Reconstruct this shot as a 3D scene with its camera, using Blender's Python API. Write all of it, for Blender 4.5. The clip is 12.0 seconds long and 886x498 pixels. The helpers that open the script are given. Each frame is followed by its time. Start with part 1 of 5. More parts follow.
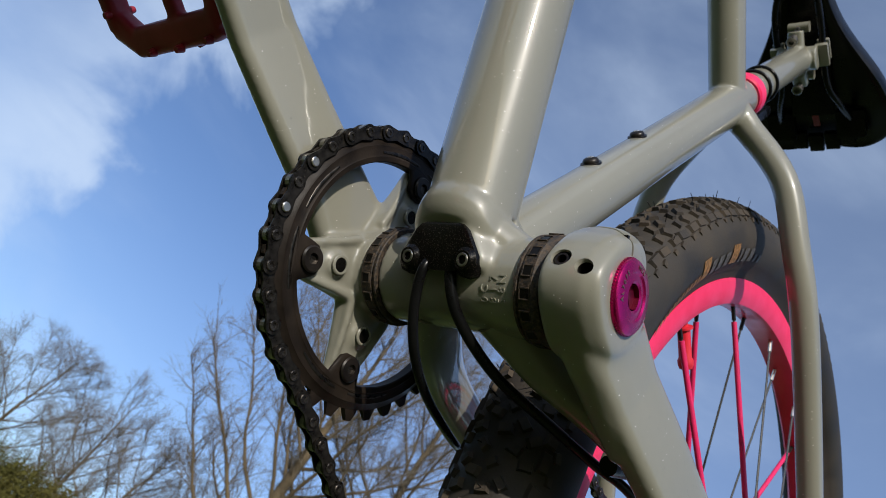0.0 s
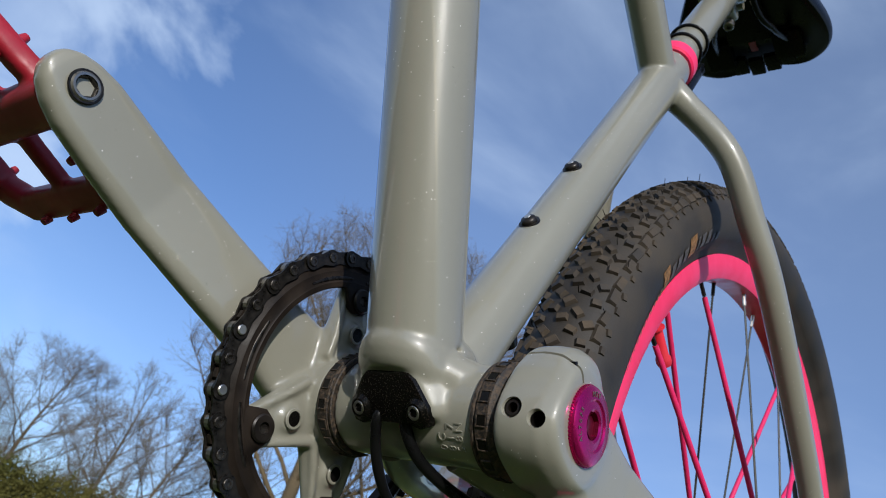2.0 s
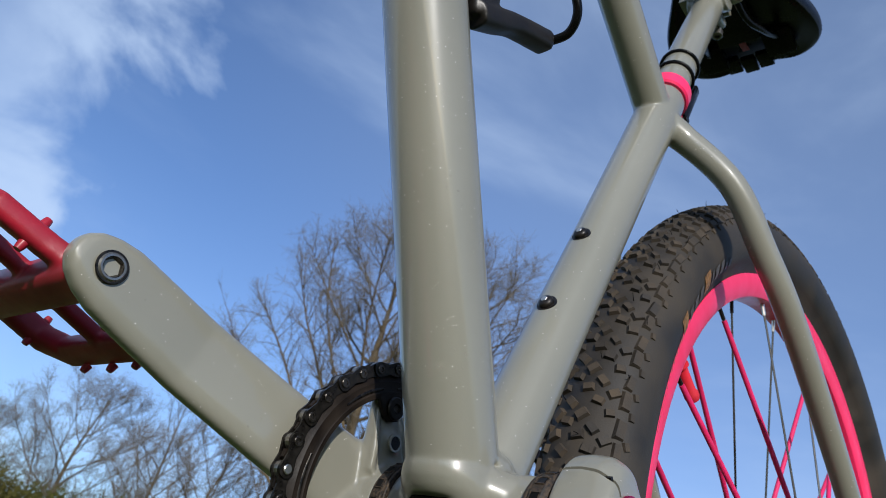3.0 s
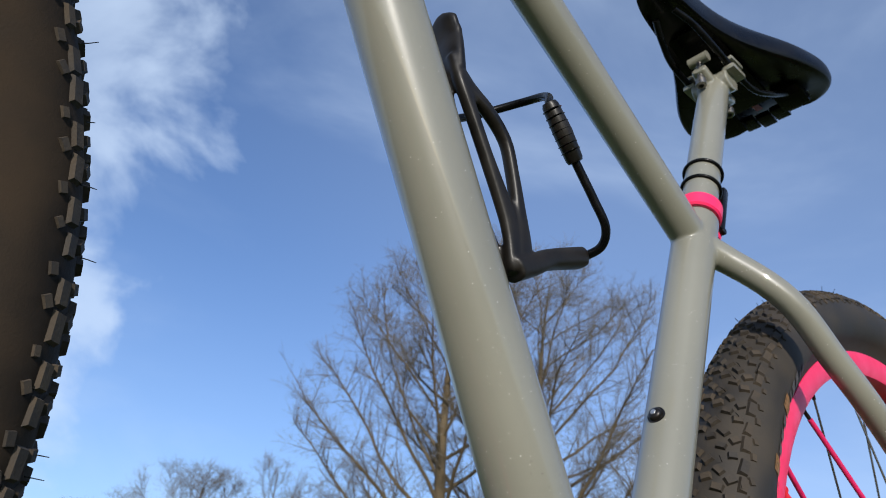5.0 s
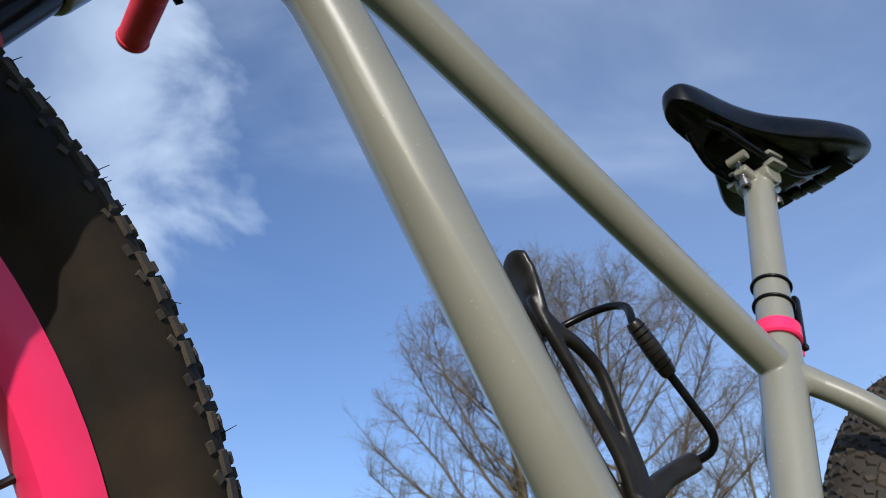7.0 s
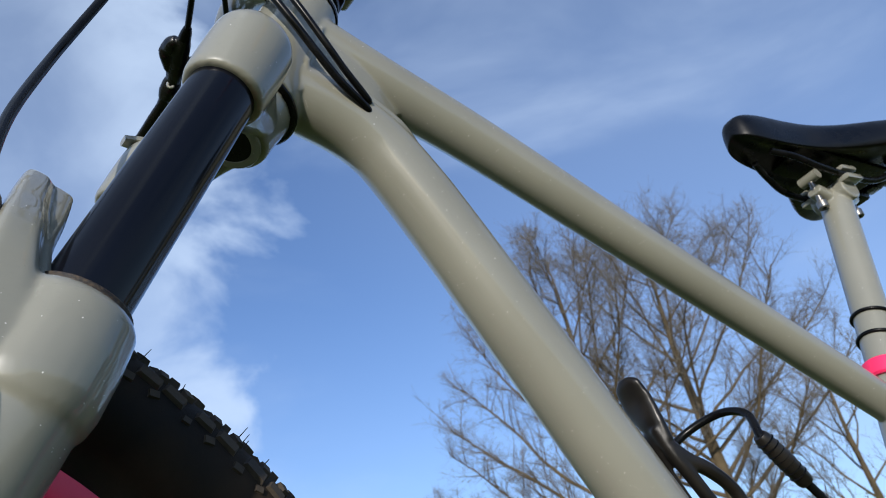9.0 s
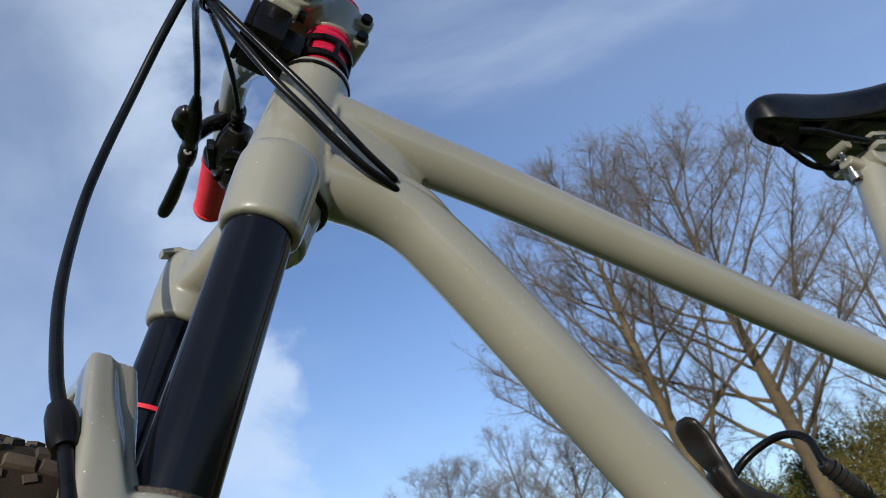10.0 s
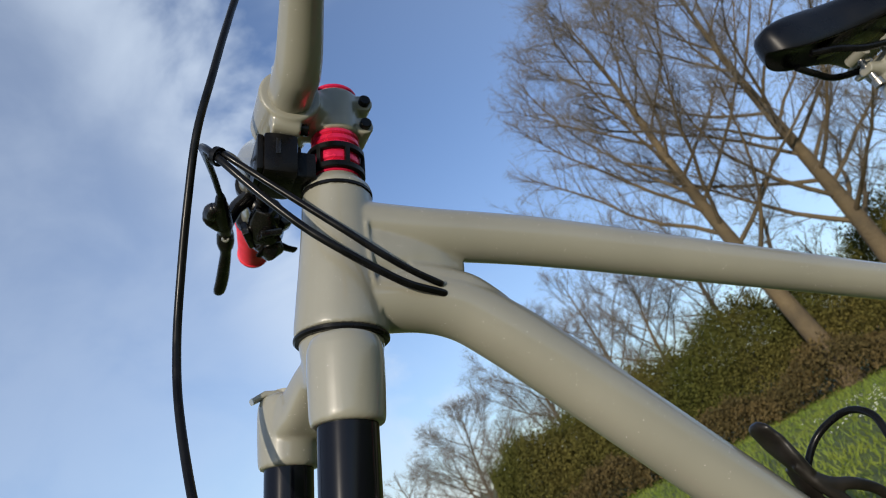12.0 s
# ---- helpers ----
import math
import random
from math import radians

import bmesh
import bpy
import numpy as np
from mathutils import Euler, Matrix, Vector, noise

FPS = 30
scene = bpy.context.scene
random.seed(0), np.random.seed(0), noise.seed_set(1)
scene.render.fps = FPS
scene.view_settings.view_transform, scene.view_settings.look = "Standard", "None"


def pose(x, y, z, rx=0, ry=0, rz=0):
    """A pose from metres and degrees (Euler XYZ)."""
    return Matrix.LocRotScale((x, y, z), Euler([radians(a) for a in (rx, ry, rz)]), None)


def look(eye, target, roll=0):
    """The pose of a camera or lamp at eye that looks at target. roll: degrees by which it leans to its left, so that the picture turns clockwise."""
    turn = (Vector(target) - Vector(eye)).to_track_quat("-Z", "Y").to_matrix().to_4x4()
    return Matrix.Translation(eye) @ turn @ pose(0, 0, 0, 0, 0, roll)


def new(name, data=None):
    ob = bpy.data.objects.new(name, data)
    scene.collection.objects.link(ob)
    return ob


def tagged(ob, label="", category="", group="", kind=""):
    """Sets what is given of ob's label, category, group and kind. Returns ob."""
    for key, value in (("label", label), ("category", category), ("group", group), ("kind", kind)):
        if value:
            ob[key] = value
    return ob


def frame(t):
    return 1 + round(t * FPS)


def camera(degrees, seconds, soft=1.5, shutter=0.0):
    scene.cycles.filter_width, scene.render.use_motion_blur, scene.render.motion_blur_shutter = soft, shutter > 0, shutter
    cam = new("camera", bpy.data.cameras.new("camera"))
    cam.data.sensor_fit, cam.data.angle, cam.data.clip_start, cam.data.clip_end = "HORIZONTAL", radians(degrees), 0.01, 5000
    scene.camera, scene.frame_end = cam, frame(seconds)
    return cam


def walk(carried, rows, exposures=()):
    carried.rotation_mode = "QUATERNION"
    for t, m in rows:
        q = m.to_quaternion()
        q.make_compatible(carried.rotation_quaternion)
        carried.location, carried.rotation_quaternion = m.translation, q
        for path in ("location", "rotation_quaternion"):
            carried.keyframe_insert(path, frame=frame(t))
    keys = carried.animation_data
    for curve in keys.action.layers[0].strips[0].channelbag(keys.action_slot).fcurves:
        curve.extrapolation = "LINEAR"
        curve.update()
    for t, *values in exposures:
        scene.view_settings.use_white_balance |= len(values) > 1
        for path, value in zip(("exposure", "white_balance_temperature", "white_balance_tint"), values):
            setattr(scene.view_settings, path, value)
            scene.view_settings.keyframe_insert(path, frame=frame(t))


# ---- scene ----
cam = camera(63.4, 12.0, soft=0.7)
PATH = [
    (0, -0.1756, -0.1871, 0.1190, 134.42, -31.10, -65.76),
    (0.5, -0.1825, -0.1873, 0.1345, 133.13, -29.25, -64.87),
    (1, -0.1900, -0.1885, 0.1505, 130.46, -26.61, -63.14),
    (1.5, -0.2054, -0.1906, 0.1679, 127.69, -23.64, -60.95),
    (2, -0.2237, -0.1932, 0.1950, 125.31, -20.70, -58.57),
    (2.5, -0.2452, -0.1968, 0.2149, 123.59, -17.98, -56.14),
    (3, -0.2672, -0.2026, 0.2350, 122.55, -15.52, -53.69),
    (3.2, -0.2726, -0.2038, 0.2385, 122.84, -14.12, -52.54),
    (4.8, -0.3372, -0.2355, 0.3139, 122.48, -7.14, -43.91),
    (5, -0.3446, -0.2332, 0.3271, 122.34, -6.24, -43.57),
    (5.5, -0.3637, -0.2409, 0.3483, 122.58, -4.35, -41.70),
    (6, -0.3837, -0.2496, 0.3686, 123.17, -2.35, -39.68),
    (6.5, -0.3987, -0.2594, 0.3945, 123.63, -0.35, -37.54),
    (7, -0.4285, -0.2742, 0.4236, 123.88, 1.60, -35.18),
    (7.2, -0.4386, -0.2814, 0.4310, 124.30, 2.46, -34.06),
    (8.8, -0.4793, -0.3063, 0.5101, 122.35, 7.37, -28.25),
    (9, -0.4829, -0.3108, 0.5154, 122.46, 8.23, -26.91),
    (9.5, -0.4917, -0.3248, 0.5432, 121.05, 10.83, -24.14),
    (10, -0.4997, -0.3496, 0.5819, 119.01, 13.92, -21.49),
    (10.5, -0.5039, -0.3669, 0.6108, 117.22, 17.38, -18.71),
    (11, -0.4961, -0.3929, 0.6463, 115.31, 20.56, -16.17),
    (11.5, -0.4952, -0.4163, 0.6733, 113.54, 23.62, -13.93),
    (12, -0.4929, -0.4361, 0.7016, 111.10, 26.22, -12.50),
]
# the lens is focused on the near tubes, the trees lie far beyond
cam.data.dof.use_dof, cam.data.dof.focus_distance, cam.data.dof.aperture_fstop = True, 0.335, 26.0
walk(cam, [(t, pose(x, y, z, rx, ry, rz)) for t, x, y, z, rx, ry, rz in PATH],
     [(t, e, k, 10) for t, e, k in ((0, 0, 6350), (1.5, 0, 6100), (2.5, -0.03, 5980), (3.2, -0.03, 5980), (5, 0.04, 6200), (6.5, 0.06, 6150), (7.2, 0.06, 6200), (9, 0.10, 6150), (10, 0.04, 6500), (11, 0.05, 6650), (12, 0.03, 6800))])

# ---- world, sun, exposure ----
SUN_EL, SUN_AZ = radians(15), radians(-132)
world = bpy.data.worlds.new("world")
scene.world = world
world.use_nodes = True
wn, wl = world.node_tree.nodes, world.node_tree.links
bg = wn["Background"]
sky = wn.new("ShaderNodeTexSky")
sky.sky_type, sky.sun_disc = "NISHITA", False
sky.sun_elevation, sky.sun_rotation = SUN_EL, radians(90) - SUN_AZ
sky.air_density, sky.dust_density, sky.ozone_density = 1.0, 0.6, 2.0
sky_tc = wn.new("ShaderNodeTexCoord")


def sky_math(op, a, b):
    m = wn.new("ShaderNodeMath")
    m.operation = op
    for k, v in enumerate((a, b)):
        if isinstance(v, (int, float)):
            m.inputs[k].default_value = v
        else:
            wl.new(v, m.inputs[k])
    return m.outputs[0]


def sky_range(src, lo, hi, a, b):
    m = wn.new("ShaderNodeMapRange")
    m.interpolation_type = "SMOOTHSTEP"
    for k, v in (("From Min", lo), ("From Max", hi), ("To Min", a), ("To Max", b)):
        m.inputs[k].default_value = v
    wl.new(src, m.inputs["Value"])
    return m.outputs["Result"]


def sky_noise(scale, detail, rough, distort, stretch, turn):
    mp = wn.new("ShaderNodeMapping")
    mp.inputs["Scale"].default_value, mp.inputs["Rotation"].default_value = stretch, turn
    wl.new(sky_tc.outputs["Generated"], mp.inputs["Vector"])
    t = wn.new("ShaderNodeTexNoise")
    for k, v in (("Scale", scale), ("Detail", detail), ("Roughness", rough), ("Distortion", distort)):
        t.inputs[k].default_value = v
    wl.new(mp.outputs["Vector"], t.inputs["Vector"])
    return t.outputs["Fac"]


# thin high veils all over, and the ragged edge of a cloud field that fills the northern half of the sky
veil = sky_range(sky_noise(2.1, 6.0, 0.52, 0.5, (1.0, 1.0, 2.4), (0.3, 0.5, 0.4)), 0.42, 0.85, 0.05, 0.44)
puff = sky_noise(5.2, 8.0, 0.55, 0.35, (1.0, 1.0, 1.25), (0.1, 0.2, 0.7))
sky_dot = wn.new("ShaderNodeVectorMath")
sky_dot.operation = "DOT_PRODUCT"
sky_dot.inputs[1].default_value = (-0.978, 0.208, 0.0)
wl.new(sky_tc.outputs["Generated"], sky_dot.inputs[0])
sky_up = wn.new("ShaderNodeSeparateXYZ")
wl.new(sky_tc.outputs["Generated"], sky_up.inputs[0])
side_of = sky_math("ADD", sky_dot.outputs["Value"], sky_math("MULTIPLY", sky_math("SUBTRACT", 0.62, sky_up.outputs["Z"]), 0.18))
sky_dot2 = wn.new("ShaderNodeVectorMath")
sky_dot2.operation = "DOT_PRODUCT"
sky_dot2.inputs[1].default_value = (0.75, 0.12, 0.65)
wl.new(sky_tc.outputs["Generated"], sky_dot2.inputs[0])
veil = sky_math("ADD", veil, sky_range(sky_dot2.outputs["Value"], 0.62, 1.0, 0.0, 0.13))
veil = sky_math("ADD", veil, sky_range(sky_up.outputs["Z"], 0.10, 0.52, 0.15, 0.0))
field = sky_range(sky_math("ADD", side_of, sky_math("MULTIPLY", sky_math("SUBTRACT", puff, 0.5), 0.42)), -0.055, 0.075, 0.0, 1.0)
field = sky_math("MULTIPLY", field, sky_range(puff, 0.30, 0.66, 0.47, 0.72))
field = sky_math("MULTIPLY", field, sky_range(side_of, 0.085, 0.22, 1.0, 0.52))
sky_mix = wn.new("ShaderNodeMix")
sky_mix.data_type = "RGBA"
sky_mix.inputs["B"].default_value = (5.3, 6.3, 7.7, 1)
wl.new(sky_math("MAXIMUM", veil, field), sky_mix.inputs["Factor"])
sky_tint = wn.new("ShaderNodeMix")
sky_tint.data_type, sky_tint.blend_type = "RGBA", "MULTIPLY"
sky_tint.inputs["Factor"].default_value = 1.0
sky_tint.inputs["B"].default_value = (0.87, 1.02, 1.33, 1)
wl.new(sky.outputs["Color"], sky_tint.inputs["A"])
wl.new(sky_tint.outputs["Result"], sky_mix.inputs["A"])
wl.new(sky_mix.outputs["Result"], bg.inputs["Color"])
bg.inputs["Strength"].default_value = 0.128
sun_data = bpy.data.lights.new("sun", "SUN")
sun_data.energy, sun_data.angle, sun_data.color = 3.9, radians(0.6), (1.0, 0.91, 0.79)
sun = new("sun", sun_data)
sun_dir = Vector((math.cos(SUN_EL) * math.cos(SUN_AZ), math.cos(SUN_EL) * math.sin(SUN_AZ), math.sin(SUN_EL)))
sun.matrix_world = look(sun_dir * 60, (0, 0, 0))
scene.view_settings.exposure = 0.0


# ---- materials ----
def nodes(name, color, rough=0.5, metal=0.0):
    m = bpy.data.materials.new(name)
    m.use_nodes = True
    n = m.node_tree.nodes
    b = n["Principled BSDF"]
    b.inputs["Base Color"].default_value = (*color, 1)
    b.inputs["Roughness"].default_value, b.inputs["Metallic"].default_value = rough, metal
    return m, n, m.node_tree.links, b


def tex(n, l, kind, scale, detail=4.0, coord="Object"):
    tc = n.new("ShaderNodeTexCoord")
    t = n.new(kind)
    t.inputs["Scale"].default_value = scale
    if "Detail" in t.inputs:
        t.inputs["Detail"].default_value = detail
    l.new(tc.outputs[coord], t.inputs["Vector"])
    return t


def ramp(n, l, src, stops):
    r = n.new("ShaderNodeValToRGB")
    e = r.color_ramp.elements
    while len(e) < len(stops):
        e.new(0.5)
    for k, (p, c) in zip(e, stops):
        k.position, k.color = p, (*c, 1) if len(c) == 3 else c
    l.new(src, r.inputs["Fac"])
    return r


def surface(name, a, b_col, rough, metal=0.0, scale=60, bump=0.1, bump_scale=400, lo=0.35, hi=0.7, dist=0.0005, rough_var=0.12, spec=0.5):
    """A two-tone surface: blotches at one scale, fine relief at another, uneven gloss."""
    m, n, l, b = nodes(name, a, rough, metal)
    b.inputs["Specular IOR Level"].default_value = spec
    t = tex(n, l, "ShaderNodeTexNoise", scale, 6)
    r = ramp(n, l, t.outputs["Fac"], [(lo, a), (hi, b_col)])
    l.new(r.outputs["Color"], b.inputs["Base Color"])
    rr = ramp(n, l, t.outputs["Fac"], [(lo, (rough - rough_var,) * 3), (hi, (rough + rough_var,) * 3)])
    l.new(rr.outputs["Color"], b.inputs["Roughness"])
    f = tex(n, l, "ShaderNodeTexNoise", bump_scale, 3)
    bp = n.new("ShaderNodeBump")
    bp.inputs["Strength"].default_value, bp.inputs["Distance"].default_value = bump, dist
    l.new(f.outputs["Fac"], bp.inputs["Height"])
    l.new(bp.outputs["Normal"], b.inputs["Normal"])
    return m


def flake_paint(name, color, dark):
    """Clear-coated paint with flakes, their glints painted as white dots, and faint grime."""
    m, n, l, b = nodes(name, color, 0.36)
    t = tex(n, l, "ShaderNodeTexNoise", 9, 5)
    r = ramp(n, l, t.outputs["Fac"], [(0.3, dark), (0.65, color)])
    l.new(r.outputs["Color"], b.inputs["Base Color"])
    b.inputs["Specular IOR Level"].default_value = 0.3
    v = tex(n, l, "ShaderNodeTexVoronoi", 1150, 0.0)
    pick = n.new("ShaderNodeSeparateColor")
    l.new(v.outputs["Color"], pick.inputs["Color"])
    few = n.new("ShaderNodeMath")
    few.operation = "GREATER_THAN"
    few.inputs[1].default_value = 0.987
    l.new(pick.outputs["Red"], few.inputs[0])
    near = n.new("ShaderNodeMath")
    near.operation = "LESS_THAN"
    near.inputs[1].default_value = 0.24
    l.new(v.outputs["Distance"], near.inputs[0])
    fl = n.new("ShaderNodeMath")
    fl.operation = "MULTIPLY"
    l.new(few.outputs[0], fl.inputs[0])
    l.new(near.outputs[0], fl.inputs[1])
    mix = n.new("ShaderNodeMix")
    mix.data_type = "RGBA"
    l.new(fl.outputs[0], mix.inputs["Factor"])
    l.new(r.outputs["Color"], mix.inputs["A"])
    # the flakes' sparkle is painted: flat non-metal white
    mix.inputs["B"].default_value = (0.95, 0.93, 0.88, 1)
    # sparse specks of dried mud, in patches
    dn, dp = tex(n, l, "ShaderNodeTexNoise", 480, 2.0), tex(n, l, "ShaderNodeTexNoise", 11, 2.0)
    dr = ramp(n, l, dn.outputs["Fac"], [(0.69, (0, 0, 0)), (0.73, (1, 1, 1))])
    pr = ramp(n, l, dp.outputs["Fac"], [(0.62, (0, 0, 0)), (0.74, (0.7, 0.7, 0.7))])
    dm = n.new("ShaderNodeMath")
    dm.operation = "MULTIPLY"
    l.new(dr.outputs["Color"], dm.inputs[0])
    l.new(pr.outputs["Color"], dm.inputs[1])
    mud = n.new("ShaderNodeMix")
    mud.data_type = "RGBA"
    l.new(dm.outputs[0], mud.inputs["Factor"])
    l.new(mix.outputs["Result"], mud.inputs["A"])
    mud.inputs["B"].default_value = (0.07, 0.055, 0.035, 1)
    l.new(mud.outputs["Result"], b.inputs["Base Color"])
    nm = n.new("ShaderNodeBump")
    nm.inputs["Strength"].default_value, nm.inputs["Distance"].default_value = 0.05, 0.0004
    w = tex(n, l, "ShaderNodeTexNoise", 160, 2)
    l.new(w.outputs["Fac"], nm.inputs["Height"])
    l.new(nm.outputs["Normal"], b.inputs["Normal"])
    b.inputs["Coat Weight"].default_value, b.inputs["Coat Roughness"].default_value = 0.95, 0.035
    # dust grains that catch the light in the clear coat
    gr = tex(n, l, "ShaderNodeTexNoise", 620, 2)
    gp = ramp(n, l, gr.outputs["Fac"], [(0.66, (0, 0, 0)), (0.74, (1, 1, 1))])
    cn = n.new("ShaderNodeBump")
    cn.inputs["Strength"].default_value, cn.inputs["Distance"].default_value = 0.45, 0.0004
    l.new(gp.outputs["Color"], cn.inputs["Height"])
    l.new(cn.outputs["Normal"], b.inputs["Coat Normal"])
    return m


M_PAINT = flake_paint("sage_paint", (0.243, 0.236, 0.190), (0.210, 0.205, 0.165))
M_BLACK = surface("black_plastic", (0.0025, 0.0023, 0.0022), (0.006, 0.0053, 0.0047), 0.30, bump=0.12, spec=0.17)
M_GLOSS = surface("glossy_black_alloy", (0.0035, 0.0033, 0.0033), (0.009, 0.008, 0.0075), 0.24, scale=90, bump=0.08, spec=0.42)
M_CAGE = surface("dusty_moulded_black", (0.0075, 0.0064, 0.0053), (0.017, 0.014, 0.011), 0.42, scale=45, bump=0.12, spec=0.32)
M_CABLE = surface("cable_sleeve", (0.003, 0.003, 0.0032), (0.006, 0.006, 0.0064), 0.29, bump=0.03, spec=0.19)
M_ANOD = surface("black_metal", (0.007, 0.006, 0.0055), (0.022, 0.0165, 0.013), 0.4, 0.35, scale=70, bump=0.06)
M_CHAIN = surface("oiled_chain_steel", (0.012, 0.0108, 0.0098), (0.042, 0.036, 0.030), 0.34, 0.7, scale=300, bump=0.1, bump_scale=900)
M_PIN = surface("chain_pin_steel", (0.045, 0.040, 0.036), (0.09, 0.08, 0.07), 0.30, 0.8, scale=300, bump=0.1, bump_scale=900)
M_RING = surface("grimy_black_ring", (0.0085, 0.0063, 0.0050), (0.026, 0.0190, 0.0140), 0.50, 0.0, scale=55, bump=0.16, bump_scale=900, spec=0.13)
M_STEEL = surface("bright_steel", (0.72, 0.70, 0.66), (0.55, 0.52, 0.48), 0.40, 1.0, scale=300, bump=0.05)
M_DIRTY = surface("dusty_black_cup", (0.009, 0.0068, 0.0052), (0.092, 0.062, 0.037), 0.7, 0.0, scale=700, bump=0.7, bump_scale=1300, lo=0.40, hi=0.74)
M_GUIDE = surface("dust_flecked_plastic", (0.0030, 0.0027, 0.0025), (0.034, 0.025, 0.017), 0.34, scale=1500, bump=0.2, bump_scale=1500, lo=0.56, hi=0.76, spec=0.2)
M_RUBBER = surface("tyre_rubber", (0.015, 0.0125, 0.010), (0.044, 0.035, 0.025), 0.72, scale=26, bump=0.35, bump_scale=900)
# front tyre: base colour darkened for the shadow on it, brown dust blotches over
M_TYREF = surface("darkened_front_tyre_rubber", (0.0085, 0.0066, 0.0048), (0.036, 0.0245, 0.0150), 0.78, scale=22, bump=0.35, bump_scale=900, spec=0.2)
M_TREAD = surface("dusty_tread_rubber", (0.021, 0.0165, 0.0120), (0.072, 0.053, 0.034), 0.82, scale=38, bump=0.5, bump_scale=700)
M_SPOKE = surface("dull_steel_spoke", (0.16, 0.15, 0.135), (0.10, 0.094, 0.085), 0.35, 0.8, scale=120, bump=0.03)
M_SPINDLE = surface("dull_forged_steel", (0.30, 0.285, 0.26), (0.20, 0.185, 0.165), 0.36, 0.9, scale=200, bump=0.08)
M_PINK = surface("pink_paint", (0.95, 0.03, 0.135), (0.85, 0.025, 0.11), 0.4, scale=30, bump=0.03)
M_PINKS = surface("pink_sleeve", (0.75, 0.02, 0.13), (0.6, 0.015, 0.1), 0.5, scale=80, bump=0.05)
M_RED = surface("red_moulded_plastic", (0.38, 0.012, 0.030), (0.23, 0.010, 0.020), 0.42, scale=30, bump=0.12, bump_scale=600)
M_GRIP = surface("red_grip_rubber", (0.72, 0.02, 0.04), (0.6, 0.018, 0.035), 0.55, scale=60, bump=0.1)
M_MAG = surface("magenta_anodised", (0.62, 0.01, 0.16), (0.45, 0.01, 0.12), 0.25, 0.85, scale=120, bump=0.03)
# darker copy of the anodised magenta, for the shade in the cap's socket
M_SOCKET = surface("shaded_magenta_socket", (0.16, 0.006, 0.03), (0.09, 0.004, 0.018), 0.35, 0.5, scale=120, bump=0.03)
M_PINKA = surface("pink_anodised", (0.8, 0.02, 0.08), (0.7, 0.02, 0.07), 0.28, 0.5, scale=90, bump=0.02)
M_STAN = surface("dark_coated_stanchion", (0.0026, 0.0028, 0.0046), (0.0036, 0.0040, 0.0066), 0.15, 0.0, scale=20, bump=0.01, rough_var=0.03, spec=0.24)
M_SADDLE = surface("black_saddle_cover", (0.0022, 0.0022, 0.0028), (0.0045, 0.0045, 0.0056), 0.34, scale=40, bump=0.1, bump_scale=1500, spec=0.26)
M_ORANGE = surface("orange_print", (0.33, 0.15, 0.03), (0.12, 0.065, 0.02), 0.6, scale=300, bump=0.05)
M_GREYP = surface("grey_print", (0.10, 0.09, 0.075), (0.05, 0.042, 0.034), 0.6, scale=300, bump=0.05)
M_BARK = surface("sunlit_bark", (0.118, 0.084, 0.040), (0.062, 0.049, 0.031), 0.9, scale=1.6, bump=0.8, bump_scale=14, dist=0.03)
M_TWIG = surface("grey_brown_twig", (0.135, 0.120, 0.100), (0.185, 0.165, 0.137), 0.9, scale=0.6, bump=0.2, bump_scale=20, dist=0.01)
M_HEDGE = surface("hedge_leaf", (0.058, 0.067, 0.014), (0.112, 0.094, 0.027), 0.85, scale=0.5, bump=0.2, bump_scale=20, dist=0.01, spec=0.12)
M_BRAMBLE = surface("dry_bramble", (0.098, 0.070, 0.028), (0.054, 0.046, 0.018), 0.9, scale=1.2, bump=0.2, bump_scale=20, dist=0.01, spec=0.12)
M_GRASS = surface("meadow_grass", (0.072, 0.098, 0.016), (0.112, 0.138, 0.025), 0.85, scale=0.7, bump=0.9, bump_scale=30, dist=0.04)
M_BLADE = surface("grass_blade", (0.10, 0.15, 0.018), (0.17, 0.205, 0.032), 0.7, scale=2, bump=0.1, spec=0.25)
M_PETAL = surface("daisy_petal", (0.8, 0.8, 0.76), (0.7, 0.7, 0.62), 0.7, scale=40, bump=0.05)

# ---- mesh helpers ----
BBH = 0.306
LIFT = Matrix.Translation((0, 0, BBH))


def part(name, bm, material, parent, label="", m=None, smooth=True):
    me = bpy.data.meshes.new(name)
    bmesh.ops.recalc_face_normals(bm, faces=bm.faces)
    bm.to_mesh(me)
    bm.free()
    for p in me.polygons:
        p.use_smooth = smooth
    if smooth:
        me.set_sharp_from_angle(angle=radians(38))
    me.materials.append(material)
    ob = new(name, me)
    ob.parent = parent
    if m is not None:
        ob.matrix_local = m
    if label:
        ob["label"] = label
    return ob


def group(name, parent=None, m=None, label=""):
    ob = new(name)
    ob.empty_display_size = 0.05
    ob.parent = parent
    if m is not None:
        ob.matrix_local = m
    if label:
        ob["label"] = label
    return ob


def spline(pts, n=8):
    """Catmull-Rom through the points, n steps a span."""
    p = [Vector(q) for q in pts]
    p = [2 * p[0] - p[1], *p, 2 * p[-1] - p[-2]]
    out = []
    for i in range(1, len(p) - 2):
        a, b, c, d = p[i - 1:i + 3]
        for k in range(n):
            u = k / n
            out.append(0.5 * (2 * b + (c - a) * u + (2 * a - 5 * b + 4 * c - d) * u * u + (3 * b - a - 3 * c + d) * u ** 3))
    return out + [p[-2]]


def along(vals, n):
    """Values spread evenly to n samples."""
    return [float(v) for v in np.interp(np.linspace(0, 1, n), np.linspace(0, 1, len(vals)), vals)]


